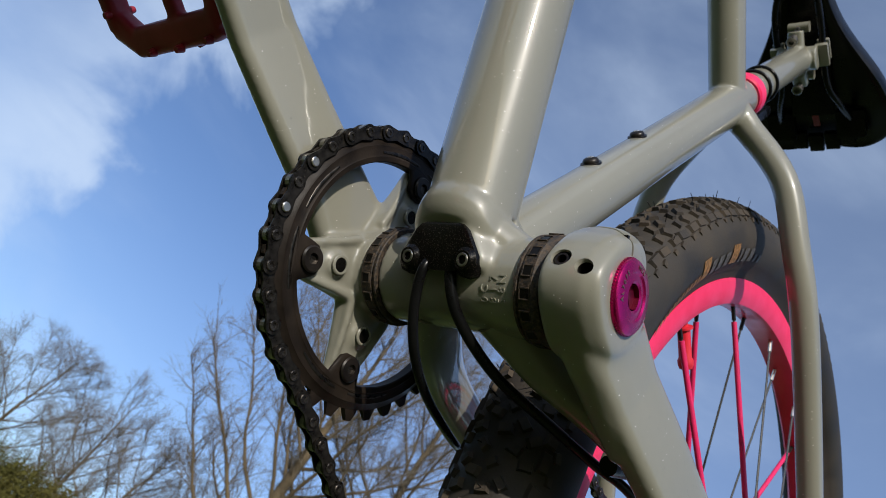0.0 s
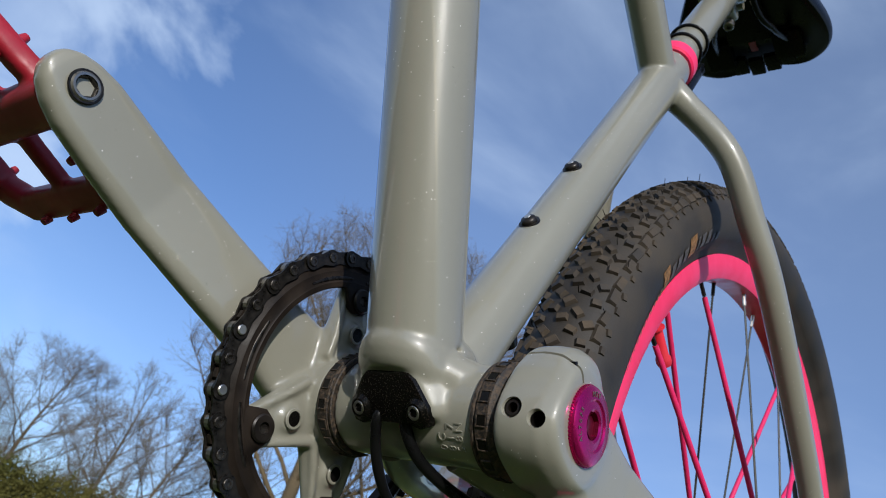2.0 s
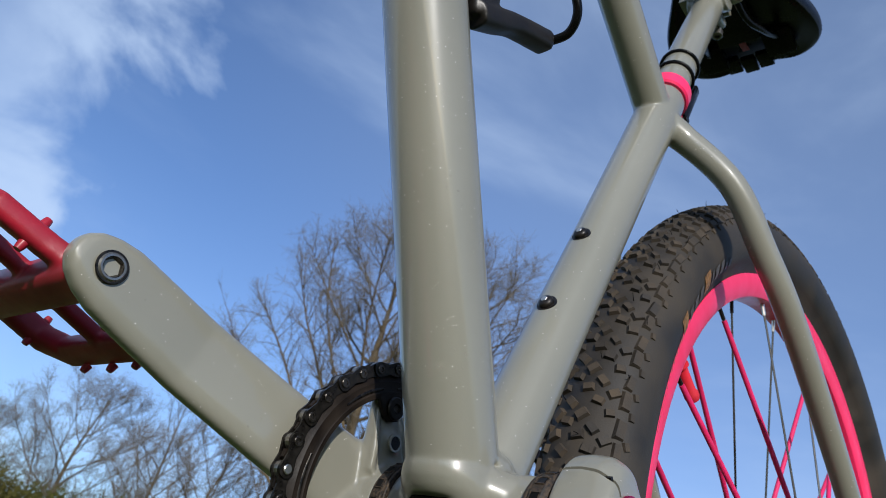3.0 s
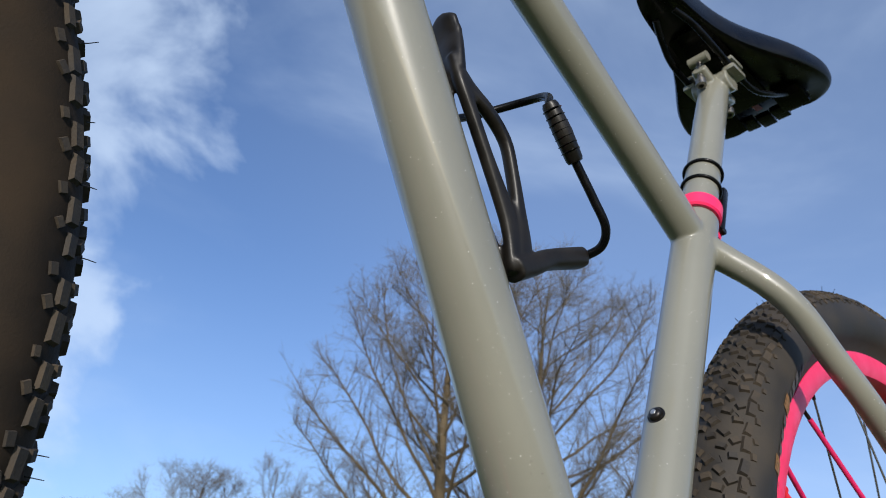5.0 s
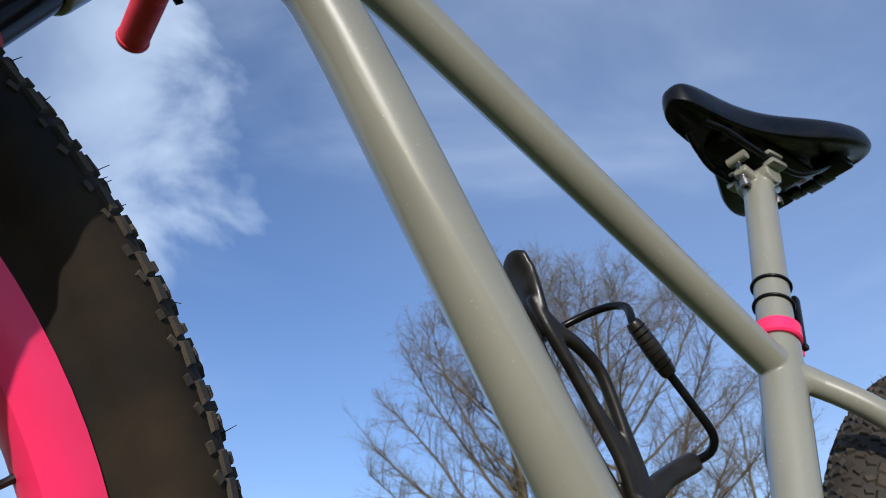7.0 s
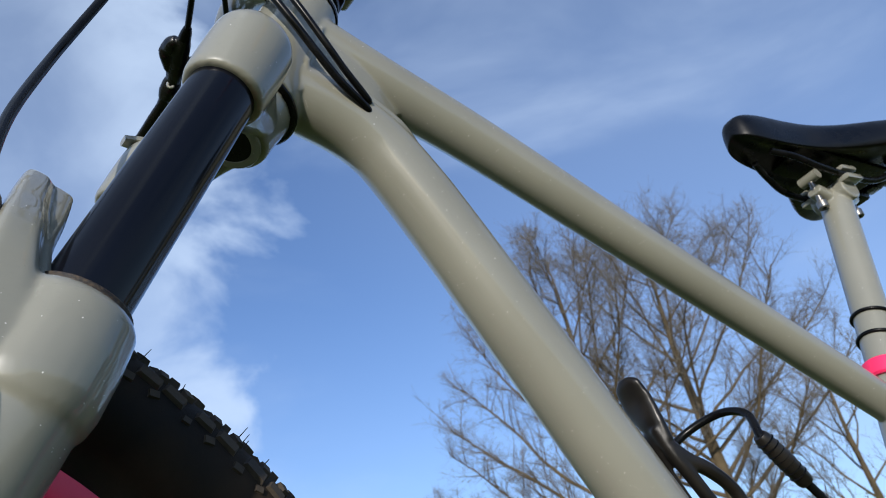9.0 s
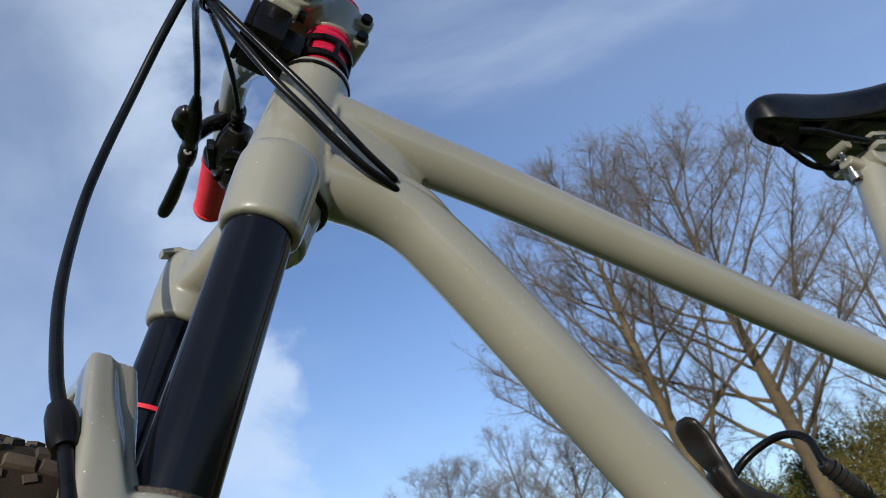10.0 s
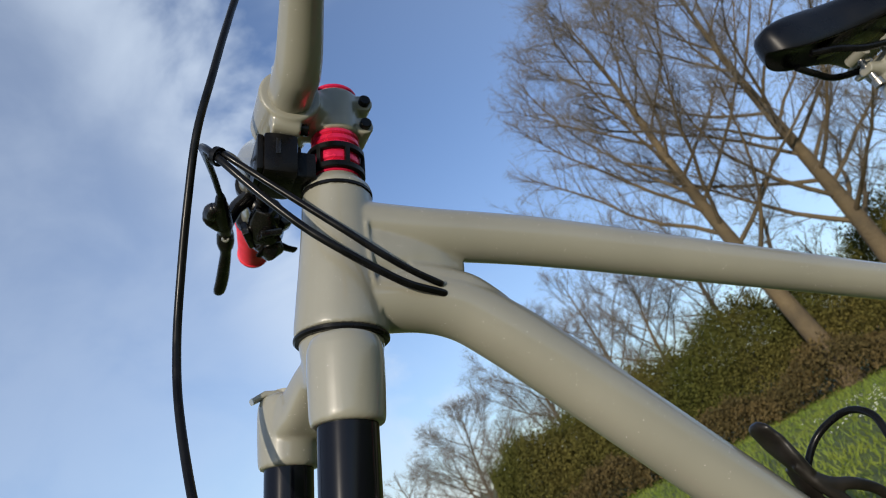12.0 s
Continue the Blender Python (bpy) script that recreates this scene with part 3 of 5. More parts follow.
for _, sg in SIDES:
    sweep(cr, [leg_point(sg, h) for h in (-0.0778, -0.0745, -0.058, -0.045, -0.037, -0.0315, -0.0290)], [0.0190, 0.0200, 0.0207, 0.0209, 0.0206, 0.0186, 0.0130], seg=32)
    arm = [leg_point(sg, -0.051), leg_point(sg, -0.050).lerp(S_AX - HTU * 0.034, 0.35), leg_point(sg, -0.042).lerp(S_AX - HTU * 0.028, 0.7), S_AX - HTU * 0.028]
    sweep(cr, spline(arm, 5), [0.0185, 0.0180, 0.0205, 0.0240], [0.0175, 0.0145, 0.0125, 0.0115], side=FW, seg=28, power=3.4)
sweep(cr, [S_AX - HTU * h for h in (0.0415, 0.039, 0.026, 0.011)], [0.0220, 0.0238, 0.0250, 0.0275], seg=36)
crown = part("crown", cr, M_PAINT, fork, "sage green fork crown")
melt(crown, 0.0014, 6)
# solid black disc painted in for the shade up the hollow steerer
part("steerer_shade_disc", disc(0.0158, -0.0430, -0.0380, S_AX, HTU), M_BLACK, fork, "black disc for the shade inside the steerer")
part("bore_rim", disc(0.0202, -0.0438, -0.0380, S_AX, HTU, hole=0.0153), M_PAINT, fork)
part("crown_race", disc(0.0306, -0.0118, -0.0078, S_AX, HTU, bev=0.0012, seg=44), M_CABLE, fork, "black lower headset seal")
LIP = -0.204
for _, sg in SIDES:
    part("stanchion", tube([leg_point(sg, -0.072), leg_point(sg, -0.30)], 0.0160, seg=40), M_STAN, fork, "glossy blue-black stanchion")
    lo = bmesh.new()
    hs = (LIP, LIP - 0.004, LIP - 0.018, LIP - 0.030, LIP - 0.040, LIP - 0.09, LIP - 0.20, -0.50, -0.520)
    sweep(lo, [leg_point(sg, h) + FW * (0.0 if h > -0.45 else 0.010) for h in hs], [0.0195, 0.0224, 0.0240, 0.0234, 0.0214, 0.0208, 0.0205, 0.0185, 0.012], seg=36)
    # thick bushing part, ending in a rolled step
    sweep(lo, [leg_point(sg, LIP + h) for h in (-0.0440, -0.0400, -0.0340, -0.020, -0.010)], [0.0205, 0.0232, 0.0243, 0.0240, 0.0226], seg=36)
    # arch limb: a front bar and a web set back behind it, filleted into the leg
    sweep(lo, spline([leg_point(sg, LIP + h) + FW * f - V((0, sg * w, 0)) for h, f, w in ((-0.110, 0.004, 0.0), (-0.060, 0.010, 0.000), (-0.026, 0.0190, -0.0015), (0.003, 0.0290, 0.0005), (0.030, 0.0350, 0.0170), (0.052, 0.0385, 0.0330), (0.0580, 0.0392, 0.0365))], 5), [0.0150, 0.0165, 0.0130, 0.0084, 0.0064, 0.0056, 0.0046], [0.0170, 0.0185, 0.0185, 0.0140, 0.0098, 0.0076, 0.0062], side=FW, seg=36, power=5.0)
    sweep(lo, spline([leg_point(sg, LIP + h) + FW * f - V((0, sg * w, 0)) for h, f, w in ((-0.036, 0.0130, -0.008), (-0.014, 0.0190, -0.006), (0.008, 0.0255, 0.0035), (0.030, 0.0285, 0.0180), (0.050, 0.0310, 0.0325), (0.0572, 0.0318, 0.0372))], 5), [0.0135, 0.0115, 0.0088, 0.0092, 0.0088, 0.0082], [0.0085, 0.0085, 0.0085, 0.0072, 0.0060, 0.0052], side=FW, seg=28, power=6.0)
    leg = part("lower_leg", lo, M_PAINT, fork, "sage green fork lower leg")
    melt(leg, 0.0012, 7)
    # the bridge over the tyre, half from each side
    ah = bmesh.new()
    sweep(ah, spline([leg_point(sg, LIP + h) + FW * f - V((0, sg * w, 0)) for h, f, w in ((0.0500, 0.0365, 0.036), (0.0525, 0.0370, 0.044), (0.0545, 0.0370, 0.054), (0.0550, 0.0370, 0.0625))], 4), [0.0075, 0.0072, 0.0068, 0.0065], [0.0058, 0.0056, 0.0055, 0.0055], side=FW, seg=28, power=4.0)
    part("arch_bridge", ah, M_PAINT, fork, "sage green half of the fork arch")
    part("wiper_seal", disc(0.0186, -0.004, 0.0022, leg_point(sg, LIP), HTU, hole=0.0161, seg=40), M_DIRTY, fork, "brown dusty wiper seal")
part("travel_band", lathe(bmesh.new(), [(0.0158, -0.0012), (0.0178, -0.0012), (0.0178, 0.0012), (0.0158, 0.0012)], leg_point(1, -0.132), HTU, 36, closed=True), M_GRIP, fork, "thin red rubber travel band")
# lockout tab on the far leg
tab = bmesh.new()
tb0 = leg_point(1, -0.031)
sweep(tab, [tb0 + HTU * 0.0, tb0 + HTU * 0.005], 0.010, seg=24)
sweep(tab, [tb0 + HTU * 0.002 + FW * 0.0, tb0 + HTU * 0.0015 + FW * 0.017, tb0 - HTU * 0.003 + FW * 0.025], [0.0085, 0.0065, 0.0048], [0.0030, 0.0024, 0.0020], side=(0, 1, 0), seg=16, power=3.5)
part("lockout_tab", tab, M_PAINT, fork, "small sage lever on the crown")

# ---- headset, stem and bar ----
head = group("headset", bike, m=STEERED, label="headset with pink anodised spacers")
part("top_cover", lathe(bmesh.new(), [(0.0, 0.0952), (0.0242, 0.0952), (0.0243, 0.0968), (0.0236, 0.0990), (0.0192, 0.1042), (0.0180, 0.1060), (0.0, 0.1060)], S_AX, HTU, 40), M_PAINT, head, "sage conical headset cover")
part("top_seal", lathe(bmesh.new(), [(0.0200, 0.0932), (0.0247, 0.0934), (0.0247, 0.0954), (0.0200, 0.0954)], S_AX, HTU, 40, closed=True), M_CABLE, head)
h0 = 0.1061
for i, hh in enumerate((0.0105, 0.0105, 0.0055, 0.0055, 0.0045)):
    part("spacer", disc(0.0173, h0 + 0.0002, h0 + hh, S_AX, HTU, bev=0.0011, seg=40, hole=0.0143), M_PINKA, head, "pink anodised spacer")
    h0 += hh
STEM_H0, STEM_H1 = h0, h0 + 0.0350
stem = group("stem", bike, m=STEERED, label="sage green stem with black bolts and pink top cap")
CL = S_AX + HTU * (STEM_H0 + 0.0175) + FW * 0.036
stb = bmesh.new()
sweep(stb, [S_AX + HTU * (STEM_H0 + 0.0), S_AX + HTU * (STEM_H0 + 0.002), S_AX + HTU * (STEM_H1 - 0.002), S_AX + HTU * STEM_H1], [0.0168, 0.0182, 0.0182, 0.0170], seg=36)
sweep(stb, [S_AX + HTU * (STEM_H0 + 0.0175), CL], [0.0172, 0.0185], [0.0160, 0.0195], side=(0, 1, 0), seg=28, power=2.6)
sweep(stb, [CL + V((0, -0.0225, 0)), CL + V((0, -0.021, 0)), CL + V((0, 0.021, 0)), CL + V((0, 0.0225, 0))], [0.0205, 0.0217, 0.0217, 0.0205], seg=32)
for h in (0.0075, 0.0275):
    sweep(stb, [S_AX + HTU * (STEM_H0 + h) - FW * 0.019 + V((0, -0.013, 0)), S_AX + HTU * (STEM_H0 + h) - FW * 0.019 + V((0, 0.013, 0))], [0.0070, 0.0070], seg=18)
for sg in (-1, 1):
    for h in (-0.0225, 0.0225):
        q = CL + HTU * h + V((0, sg * 0.014, 0))
        sweep(stb, [q - FW * 0.008, q + FW * 0.012], 0.0062, seg=16)
stem_b = part("stem_body", stb, M_PAINT, stem)
melt(stem_b, 0.0013, 4)
part("top_cap", disc(0.0166, STEM_H1 + 0.0002, STEM_H1 + 0.0045, S_AX, HTU, bev=0.0014, seg=36), M_PINKA, stem, "pink anodised top cap")
for h, sg in ((0.0075, -1), (0.0275, -1)):
    q = S_AX + HTU * (STEM_H0 + h) - FW * 0.019 + V((0, sg * 0.0125, 0))
    part("stem_bolt", disc(0.0042, 0, 0.0048, q, (0, sg, 0), seg=16), M_CABLE, stem, "black socket bolt")
for h in (-0.0225, 0.0225):
    for sg in (-1, 1):
        q = CL + HTU * h + V((0, sg * 0.014, 0)) - FW * 0.0075
        part("clamp_bolt", disc(0.0042, 0, 0.006, q, -FW, seg=16), M_CABLE, stem, "black socket bolt")
bar = group("handlebar", bike, m=STEERED, label="sage green riser handlebar with red grips")


def bar_path(sg):
    rel = ((0.0, 0, 0), (0.030, 0, 0), (0.055, 0.001, 0.004), (0.105, 0.004, 0.030), (0.135, 0.007, 0.0365), (0.20, 0.019, 0.040), (0.342, 0.043, 0.044))
    return [CL + V((b, sg * y, h)) for y, b, h in rel]


bb = bmesh.new()
lp, rp_ = bar_path(-1), bar_path(1)
full = spline(lp[::-1] + rp_[1:], 6)
radii = []
for p in full:
    y = abs(p.y)
    radii.append(0.0159 if y < 0.045 else 0.0159 - (0.0159 - 0.0111) * min(1, (y - 0.045) / 0.10))
sweep(bb, full, radii, seg=28)
part("bar_tube", bb, M_PAINT, bar)


def grip(sg):
    e, s = V(bar_path(sg)[-1]), V(bar_path(sg)[-2])
    u = (e - s).normalized()
    g0 = s + u * 0.056
    gb = bmesh.new()
    prof = [(0.0115, 0.0), (0.0150, 0.0), (0.0156, 0.003), (0.0150, 0.006)]
    for k in range(22):
        prof += [(0.0142, 0.008 + k * 0.0044), (0.0146, 0.0095 + k * 0.0044), (0.0146, 0.011 + k * 0.0044)]
    prof += [(0.0143, 0.1060), (0.0156, 0.1075), (0.0158, 0.111), (0.0150, 0.1145), (0.0120, 0.1155), (0.0, 0.1155)]
    lathe(gb, [(r * 1.14, h * 0.87) for r, h in prof], g0, u, 32)
    part("grip", gb, M_GRIP, bar, "red rubber grip")
    part("grip_collar", disc(0.0172, 0.0, 0.0125, s + u * 0.0425, u, bev=0.0015, seg=32, hole=0.0100), M_BLACK, bar, "black clamp collar of the grip")


grip(-1)
grip(1)

# ---- cranks, chainring and chain ----
CRANK_ANGLE = math.atan2(0.036, -0.170)
crankset = group("crankset", bike, m=LIFT, label="sage green crankset with a black chainring")


def around(a, r, y):
    return V((math.cos(a) * r, y, math.sin(a) * r))


ARM_ANGLES = [CRANK_ANGLE + radians(d) for d in (-54.3, 54.3, 125.7, -125.7)]


def crank_arm(bm, ang, sg, y_in, y_out, root):
    d = around(ang, 1, 0)
    xs = (0.004, 0.02, 0.045, 0.08, 0.12, 0.150, 0.1660, 0.1760, 0.1830, 0.1872, 0.1886)
    hw = (root, root * 0.99, 0.0195, 0.0188, 0.0180, 0.0172, 0.0164, 0.0140, 0.0105, 0.0060, 0.0020)
    th = (0.0090, 0.0090, 0.0085, 0.0078, 0.0072, 0.0070, 0.0070, 0.0068, 0.0062, 0.0050, 0.0030)
    pts = []
    for x in xs:
        u = min(1, max(0, (x - 0.012) / 0.125))
        u = u * u * (3 - 2 * u)
        pts.append(d * x + V((0, sg * (y_in + (y_out - y_in) * u), 0)))
    sweep(bm, pts, list(hw), list(th), side=V((0, 1, 0)).cross(d), seg=36, power=3.4)


cr_r = bmesh.new()
crank_arm(cr_r, CRANK_ANGLE, 1, 0.0665, 0.0835, 0.0225)
sweep(cr_r, [(0, 0.0465, 0), (0, 0.048, 0), (0, 0.066, 0)], [0.0205, 0.0215, 0.0225], seg=36)
for a in ARM_ANGLES:
    d = around(a, 1, 0)
    t = V((0, 1, 0)).cross(d)
    sweep(cr_r, spline([d * 0.014 + V((0, 0.0585, 0)), d * 0.030 + V((0, 0.0580, 0)), d * 0.0425 + V((0, 0.0578, 0)), d * 0.0555 + V((0, 0.0578, 0))], 4), [0.0185, 0.0138, 0.0108, 0.0080], [0.0072, 0.0056, 0.0042, 0.0034], side=t, seg=20, power=2.6)
    for e in (-1, 1):
        sweep(cr_r, spline([d * r + t * (e * w) + V((0, y, 0)) for r, w, y in ((0.019, 0.0140, 0.0528), (0.030, 0.0112, 0.0530), (0.041, 0.0090, 0.0540), (0.049, 0.0075, 0.0548))], 4), [0.0022, 0.0021, 0.0018, 0.0012], seg=10)
    lathe(cr_r, [(0.0, 0.0508), (0.0048, 0.0508), (0.0060, 0.0516), (0.0070, 0.060), (0.0, 0.060)], d * 0.0322, (0, 1, 0), 20)
right_crank = part("right_crank", cr_r, M_PAINT, crankset, "sage green right crank arm with four-arm spider")
melt(right_crank, 0.00125, 5)
for a in ARM_ANGLES:
    q = around(a, 0.0322, 0)
    # no hole is cut; a black disc gives its shade
    part("bore", disc(0.0036, 0.0495, 0.0506, q, (0, 1, 0), seg=18), M_BLACK, right_crank, "black disc for the shade in a threaded hole")
    part("bore_lip", disc(0.0047, 0.0492, 0.0506, q, (0, 1, 0), bev=0.0004, seg=22, hole=0.0034), M_PAINT, right_crank)
# pedal spindle end in the arm
pq = around(CRANK_ANGLE, 0.1725, 0)
part("spindle_washer", disc(0.0070, 0.0752, 0.0760, pq, (0, 1, 0), bev=0.0004, seg=32, hole=0.0058), M_CHAIN, right_crank)
part("spindle_end", disc(0.0062, 0.0745, 0.0768, pq, (0, 1, 0), bev=0.0010, seg=32, hole=0.0044), M_SPINDLE, right_crank, "bright steel pedal spindle end")
part("hex_socket", lathe(bmesh.new(), [(0.0, 0.0790), (0.0024, 0.0790), (0.0044, 0.0757), (0.0046, 0.0748)], pq, (0, 1, 0), 6), M_PIN, right_crank, smooth=False)

# chainring
N_T, PITCH = 34, 0.0127
R_PIN = PITCH / (2 * math.sin(math.pi / N_T))
ring = bmesh.new()
lathe(ring, [(0.0545, 0.0522), (0.0550, 0.0516), (0.0572, 0.0514), (0.0580, 0.0520), (0.0625, 0.0520), (0.0633, 0.0528), (0.0660, 0.0542), (0.0660, 0.0568), (0.0630, 0.0580), (0.0550, 0.0580), (0.0545, 0.0574)], (0, 0, 0), (0, 1, 0), 136, closed=True)
for k in range(N_T):
    a = math.atan2(-0.051, -0.047) + 2 * math.pi * (k + 0.5) / N_T
    d, t = around(a, 1, 0), V((-math.sin(a), 0, math.cos(a)))
    wide = 0.0014 if k % 2 else 0.0009
    vs = []
    for r, hw, hy in ((0.0650, 0.0046, 0.0013), (0.0685, 0.0030, wide), (0.0712, 0.0017, wide * 0.7)):
        vs.append([ring.verts.new(d * r + t * (sx * hw) + V((0, 0.0555 + sy * hy, 0))) for sx, sy in ((-1, -1), (1, -1), (1, 1), (-1, 1))])
    for b, c in zip(vs, vs[1:]):
        for q in range(4):
            ring.faces.new((b[q], b[(q + 1) % 4], c[(q + 1) % 4], c[q]))
    ring.faces.new(vs[-1])
chainring = part("chainring", ring, M_RING, crankset, "black narrow-wide chainring, thirty-four teeth")
for a in ARM_ANGLES:
    d = around(a, 1, 0)
    t = V((0, 1, 0)).cross(d)
    tb = tube([d * 0.0425 + V((0, 0.0524, 0)), d * 0.0445 + V((0, 0.0524, 0)), d * 0.0490 + V((0, 0.0524, 0)), d * 0.0530 + V((0, 0.0526, 0)), d * 0.0570 + V((0, 0.0532, 0))], [0.0035, 0.0068, 0.0086, 0.0100, 0.0150], [0.0012, 0.0017, 0.0018, 0.0018, 0.0018], side=t, seg=24, power=2.6)
    part("ring_tab", tb, M_RING, chainring)
    q = d * 0.0490
    part("ring_bolt", disc(0.0060, 0.0488, 0.0506, q, (0, 1, 0), bev=0.0007, seg=28, hole=0.0026), M_ANOD, chainring, "black chainring bolt with a star socket")
    sk = bmesh.new()
    lathe(sk, [(0.0, 0.0502), (0.0028, 0.0502), (0.0028, 0.0489)], q, (0, 1, 0), 6)
    part("star_socket", sk, M_PIN, chainring, smooth=False)
# slots cut in the web
for k in range(8):
    a = CRANK_ANGLE + radians(-30 + 45 * k + (5 if k % 2 else -5))
    part("web_groove", tube([around(a + radians(e), 0.0591, 0.05195) for e in (-13, -9, -4, 0, 4, 9, 13)], [0.0006, 0.0010, 0.0010, 0.0006], [0.0003] * 2, side=(math.cos(a), 0, math.sin(a)), seg=8), M_CHAIN, chainring)

# chain: inner and outer links share two meshes
chain = group("chain", bike, m=LIFT, label="dark oiled roller chain")


def plate(bm, y, th, r, waist):
    for s in (-1, 1):
        ring_pts = []
        n = 10
        for e, cx in ((-1, 0.0), (1, PITCH)):
            for k in range(n + 1):
                a = math.pi / 2 + math.pi * k / n if e < 0 else -math.pi / 2 + math.pi * k / n
                ring_pts.append((cx + math.cos(a) * r, math.sin(a) * r))
            ring_pts.append((PITCH / 2, -waist if e < 0 else waist))
        lo = [bm.verts.new((x, y * s - th / 2, z)) for x, z in ring_pts]
        hi = [bm.verts.new((x, y * s + th / 2, z)) for x, z in ring_pts]
        bm.faces.new(lo)
        bm.faces.new(hi[::-1])
        for k in range(len(lo)):
            bm.faces.new((lo[k], hi[k], hi[(k + 1) % len(lo)], lo[(k + 1) % len(lo)]))


def link_mesh(outer, material):
    bm = bmesh.new()
    if outer:
        plate(bm, 0.0029, 0.0009, 0.0039, 0.0026)
        for x in (0, PITCH):
            lathe(bm, [(0.0, -0.0037), (0.0010, -0.0037), (0.0012, -0.0041), (0.0021, -0.0041), (0.0024, -0.0038), (0.0024, 0.0034), (0.0017, 0.0038), (0.0, 0.0040)], (x, 0, 0), (0, 1, 0), 14)
    else:
        plate(bm, 0.0019, 0.0009, 0.0038, 0.0027)
        for x in (0, PITCH):
            lathe(bm, [(0.0, -0.0014), (0.0037, -0.0014), (0.0037, 0.0014), (0.0, 0.0014)], (x, 0, 0), (0, 1, 0), 14)
    bmesh.ops.recalc_face_normals(bm, faces=bm.faces)
    me = bpy.data.meshes.new("link")
    bm.to_mesh(me)
    bm.free()
    me.materials.append(material)
    me.materials.append(M_PIN)
    me.materials.append(M_SPINDLE)
    for p in me.polygons:
        c = p.center
        r = min(math.hypot(c.x, c.z), math.hypot(c.x - PITCH, c.z))
        if outer and r < 0.0026 and abs(c.y) > 0.0035:
            p.material_index = 1
        if not outer and abs(r - 0.0037) < 0.0002 and abs(c.y) < 0.0013:
            p.material_index = 2
    return me


LINKS = (link_mesh(False, M_CHAIN), link_mesh(True, M_CHAIN))
CH_Y = 0.0555
pins = []
top = around(math.atan2(-0.051, -0.047) - 12 * 2 * math.pi / N_T, R_PIN, CH_Y)
run = V((0.44, 0, 0.034)).normalized()
pins += [top + run * (PITCH * k) for k in range(34, 0, -1)]
pins += [around(math.atan2(-0.051, -0.047) + k * 2 * math.pi / N_T, R_PIN, CH_Y) for k in range(-12, 5)]
low = pins[-1]
u0 = V((0.98, 0, -0.13)).normalized()
for k in range(33):
    u0 = (u0 + V((0, 0, -0.030 if k < 3 else 0.004))).normalized()
    pins.append(pins[-1] + u0 * PITCH)
for i, (p, q) in enumerate(zip(pins, pins[1:])):
    d = (q - p).normalized()
    side = V((0, 1, 0))
    ob = new("link", LINKS[i % 2])
    ob.parent = chain
    ob.matrix_local = basis(p, d, side, d.cross(side))

# two polished pins of the joining link
for q in (pins[42], pins[44]):
    part("bright_pin", disc(0.0022, -0.0044, -0.0030, q, (0, 1, 0), bev=0.0004, seg=18), M_STEEL, chain, "polished steel chain pin")

# left crank
ALEFT = CRANK_ANGLE + math.pi
dl = around(ALEFT, 1, 0)
cl = bmesh.new()
sweep(cl, [(0, -0.0482, 0), (0, -0.050, 0), (0, -0.058, 0), (0, -0.0665, 0), (0, -0.0714, 0), (0, -0.0733, 0)], [0.0226, 0.0238, 0.0240, 0.0232, 0.0212, 0.0195], [0.0226, 0.0240, 0.0243, 0.0236, 0.0214, 0.0195], side=dl, seg=40, power=2.7)
crank_arm(cl, ALEFT, -1, 0.0622, 0.0870, 0.0222)
sweep(cl, spline([dl * x + V((0, -y, 0)) for x, y in ((0.0, 0.0606), (0.018, 0.0606), (0.034, 0.0622), (0.050, 0.0648), (0.066, 0.0680))], 4), [0.0238, 0.0231, 0.0214, 0.0202, 0.0194], [0.0125, 0.0122, 0.0110, 0.0096, 0.0082], side=V((0, 1, 0)).cross(dl), seg=40, power=2.7)
# the clamp's raised lip beyond the slot
ld = around(radians(97), 0.0135, 0)
sweep(cl, [ld + V((0, y, 0)) for y in (-0.0488, -0.0502, -0.058, -0.0655, -0.0700, -0.0722)], [0.0160, 0.0170, 0.0176, 0.0168, 0.0140, 0.0115], seg=36, power=2.3)
left_crank = part("left_crank", cl, M_PAINT, crankset, "sage green left crank arm with pinch clamp")
melt(left_crank, 0.00125, 9)
sl_a = radians(131)
sl_u, sl_n = around(sl_a, 1, 0), around(sl_a + math.pi / 2, 1, 0)
cutter = bmesh.new()
block((0.020, 0.034, 0.0014), basis(sl_u * 0.0263 + V((0, -0.0640, 0)), sl_u, V((0, 1, 0)), sl_n.normalized()), bev=0, bm=cutter)
BORE_N = V((-0.96, -0.10, -0.25)).normalized()
BORES = ((V((-0.0228, -0.0555, -0.0062)), True), (V((-0.0215, -0.0660, -0.0092)), False))
for q, wide in BORES:
    r = 0.0036 if wide else 0.0030
    lathe(cutter, [(0.0, -0.008), (r, -0.008), (r, 0.0002), (r + 0.0003, 0.0010), (r + 0.0012, 0.0035), (r + 0.0020, 0.0120), (0.0, 0.0120)], q, BORE_N, 32)
carve(left_crank, cutter)
# black block deep in the cut slot, standing for the shade there
slot_fill_b = bmesh.new()
block((0.0150, 0.0220, 0.0016), basis(sl_u * 0.0168 + V((0, -0.0600, 0)), sl_u, V((0, 1, 0)), sl_n.normalized()), bev=0, bm=slot_fill_b)
part("slot_shade", slot_fill_b, M_BLACK, left_crank, "black block for the shade in the crank clamp slot", smooth=False)
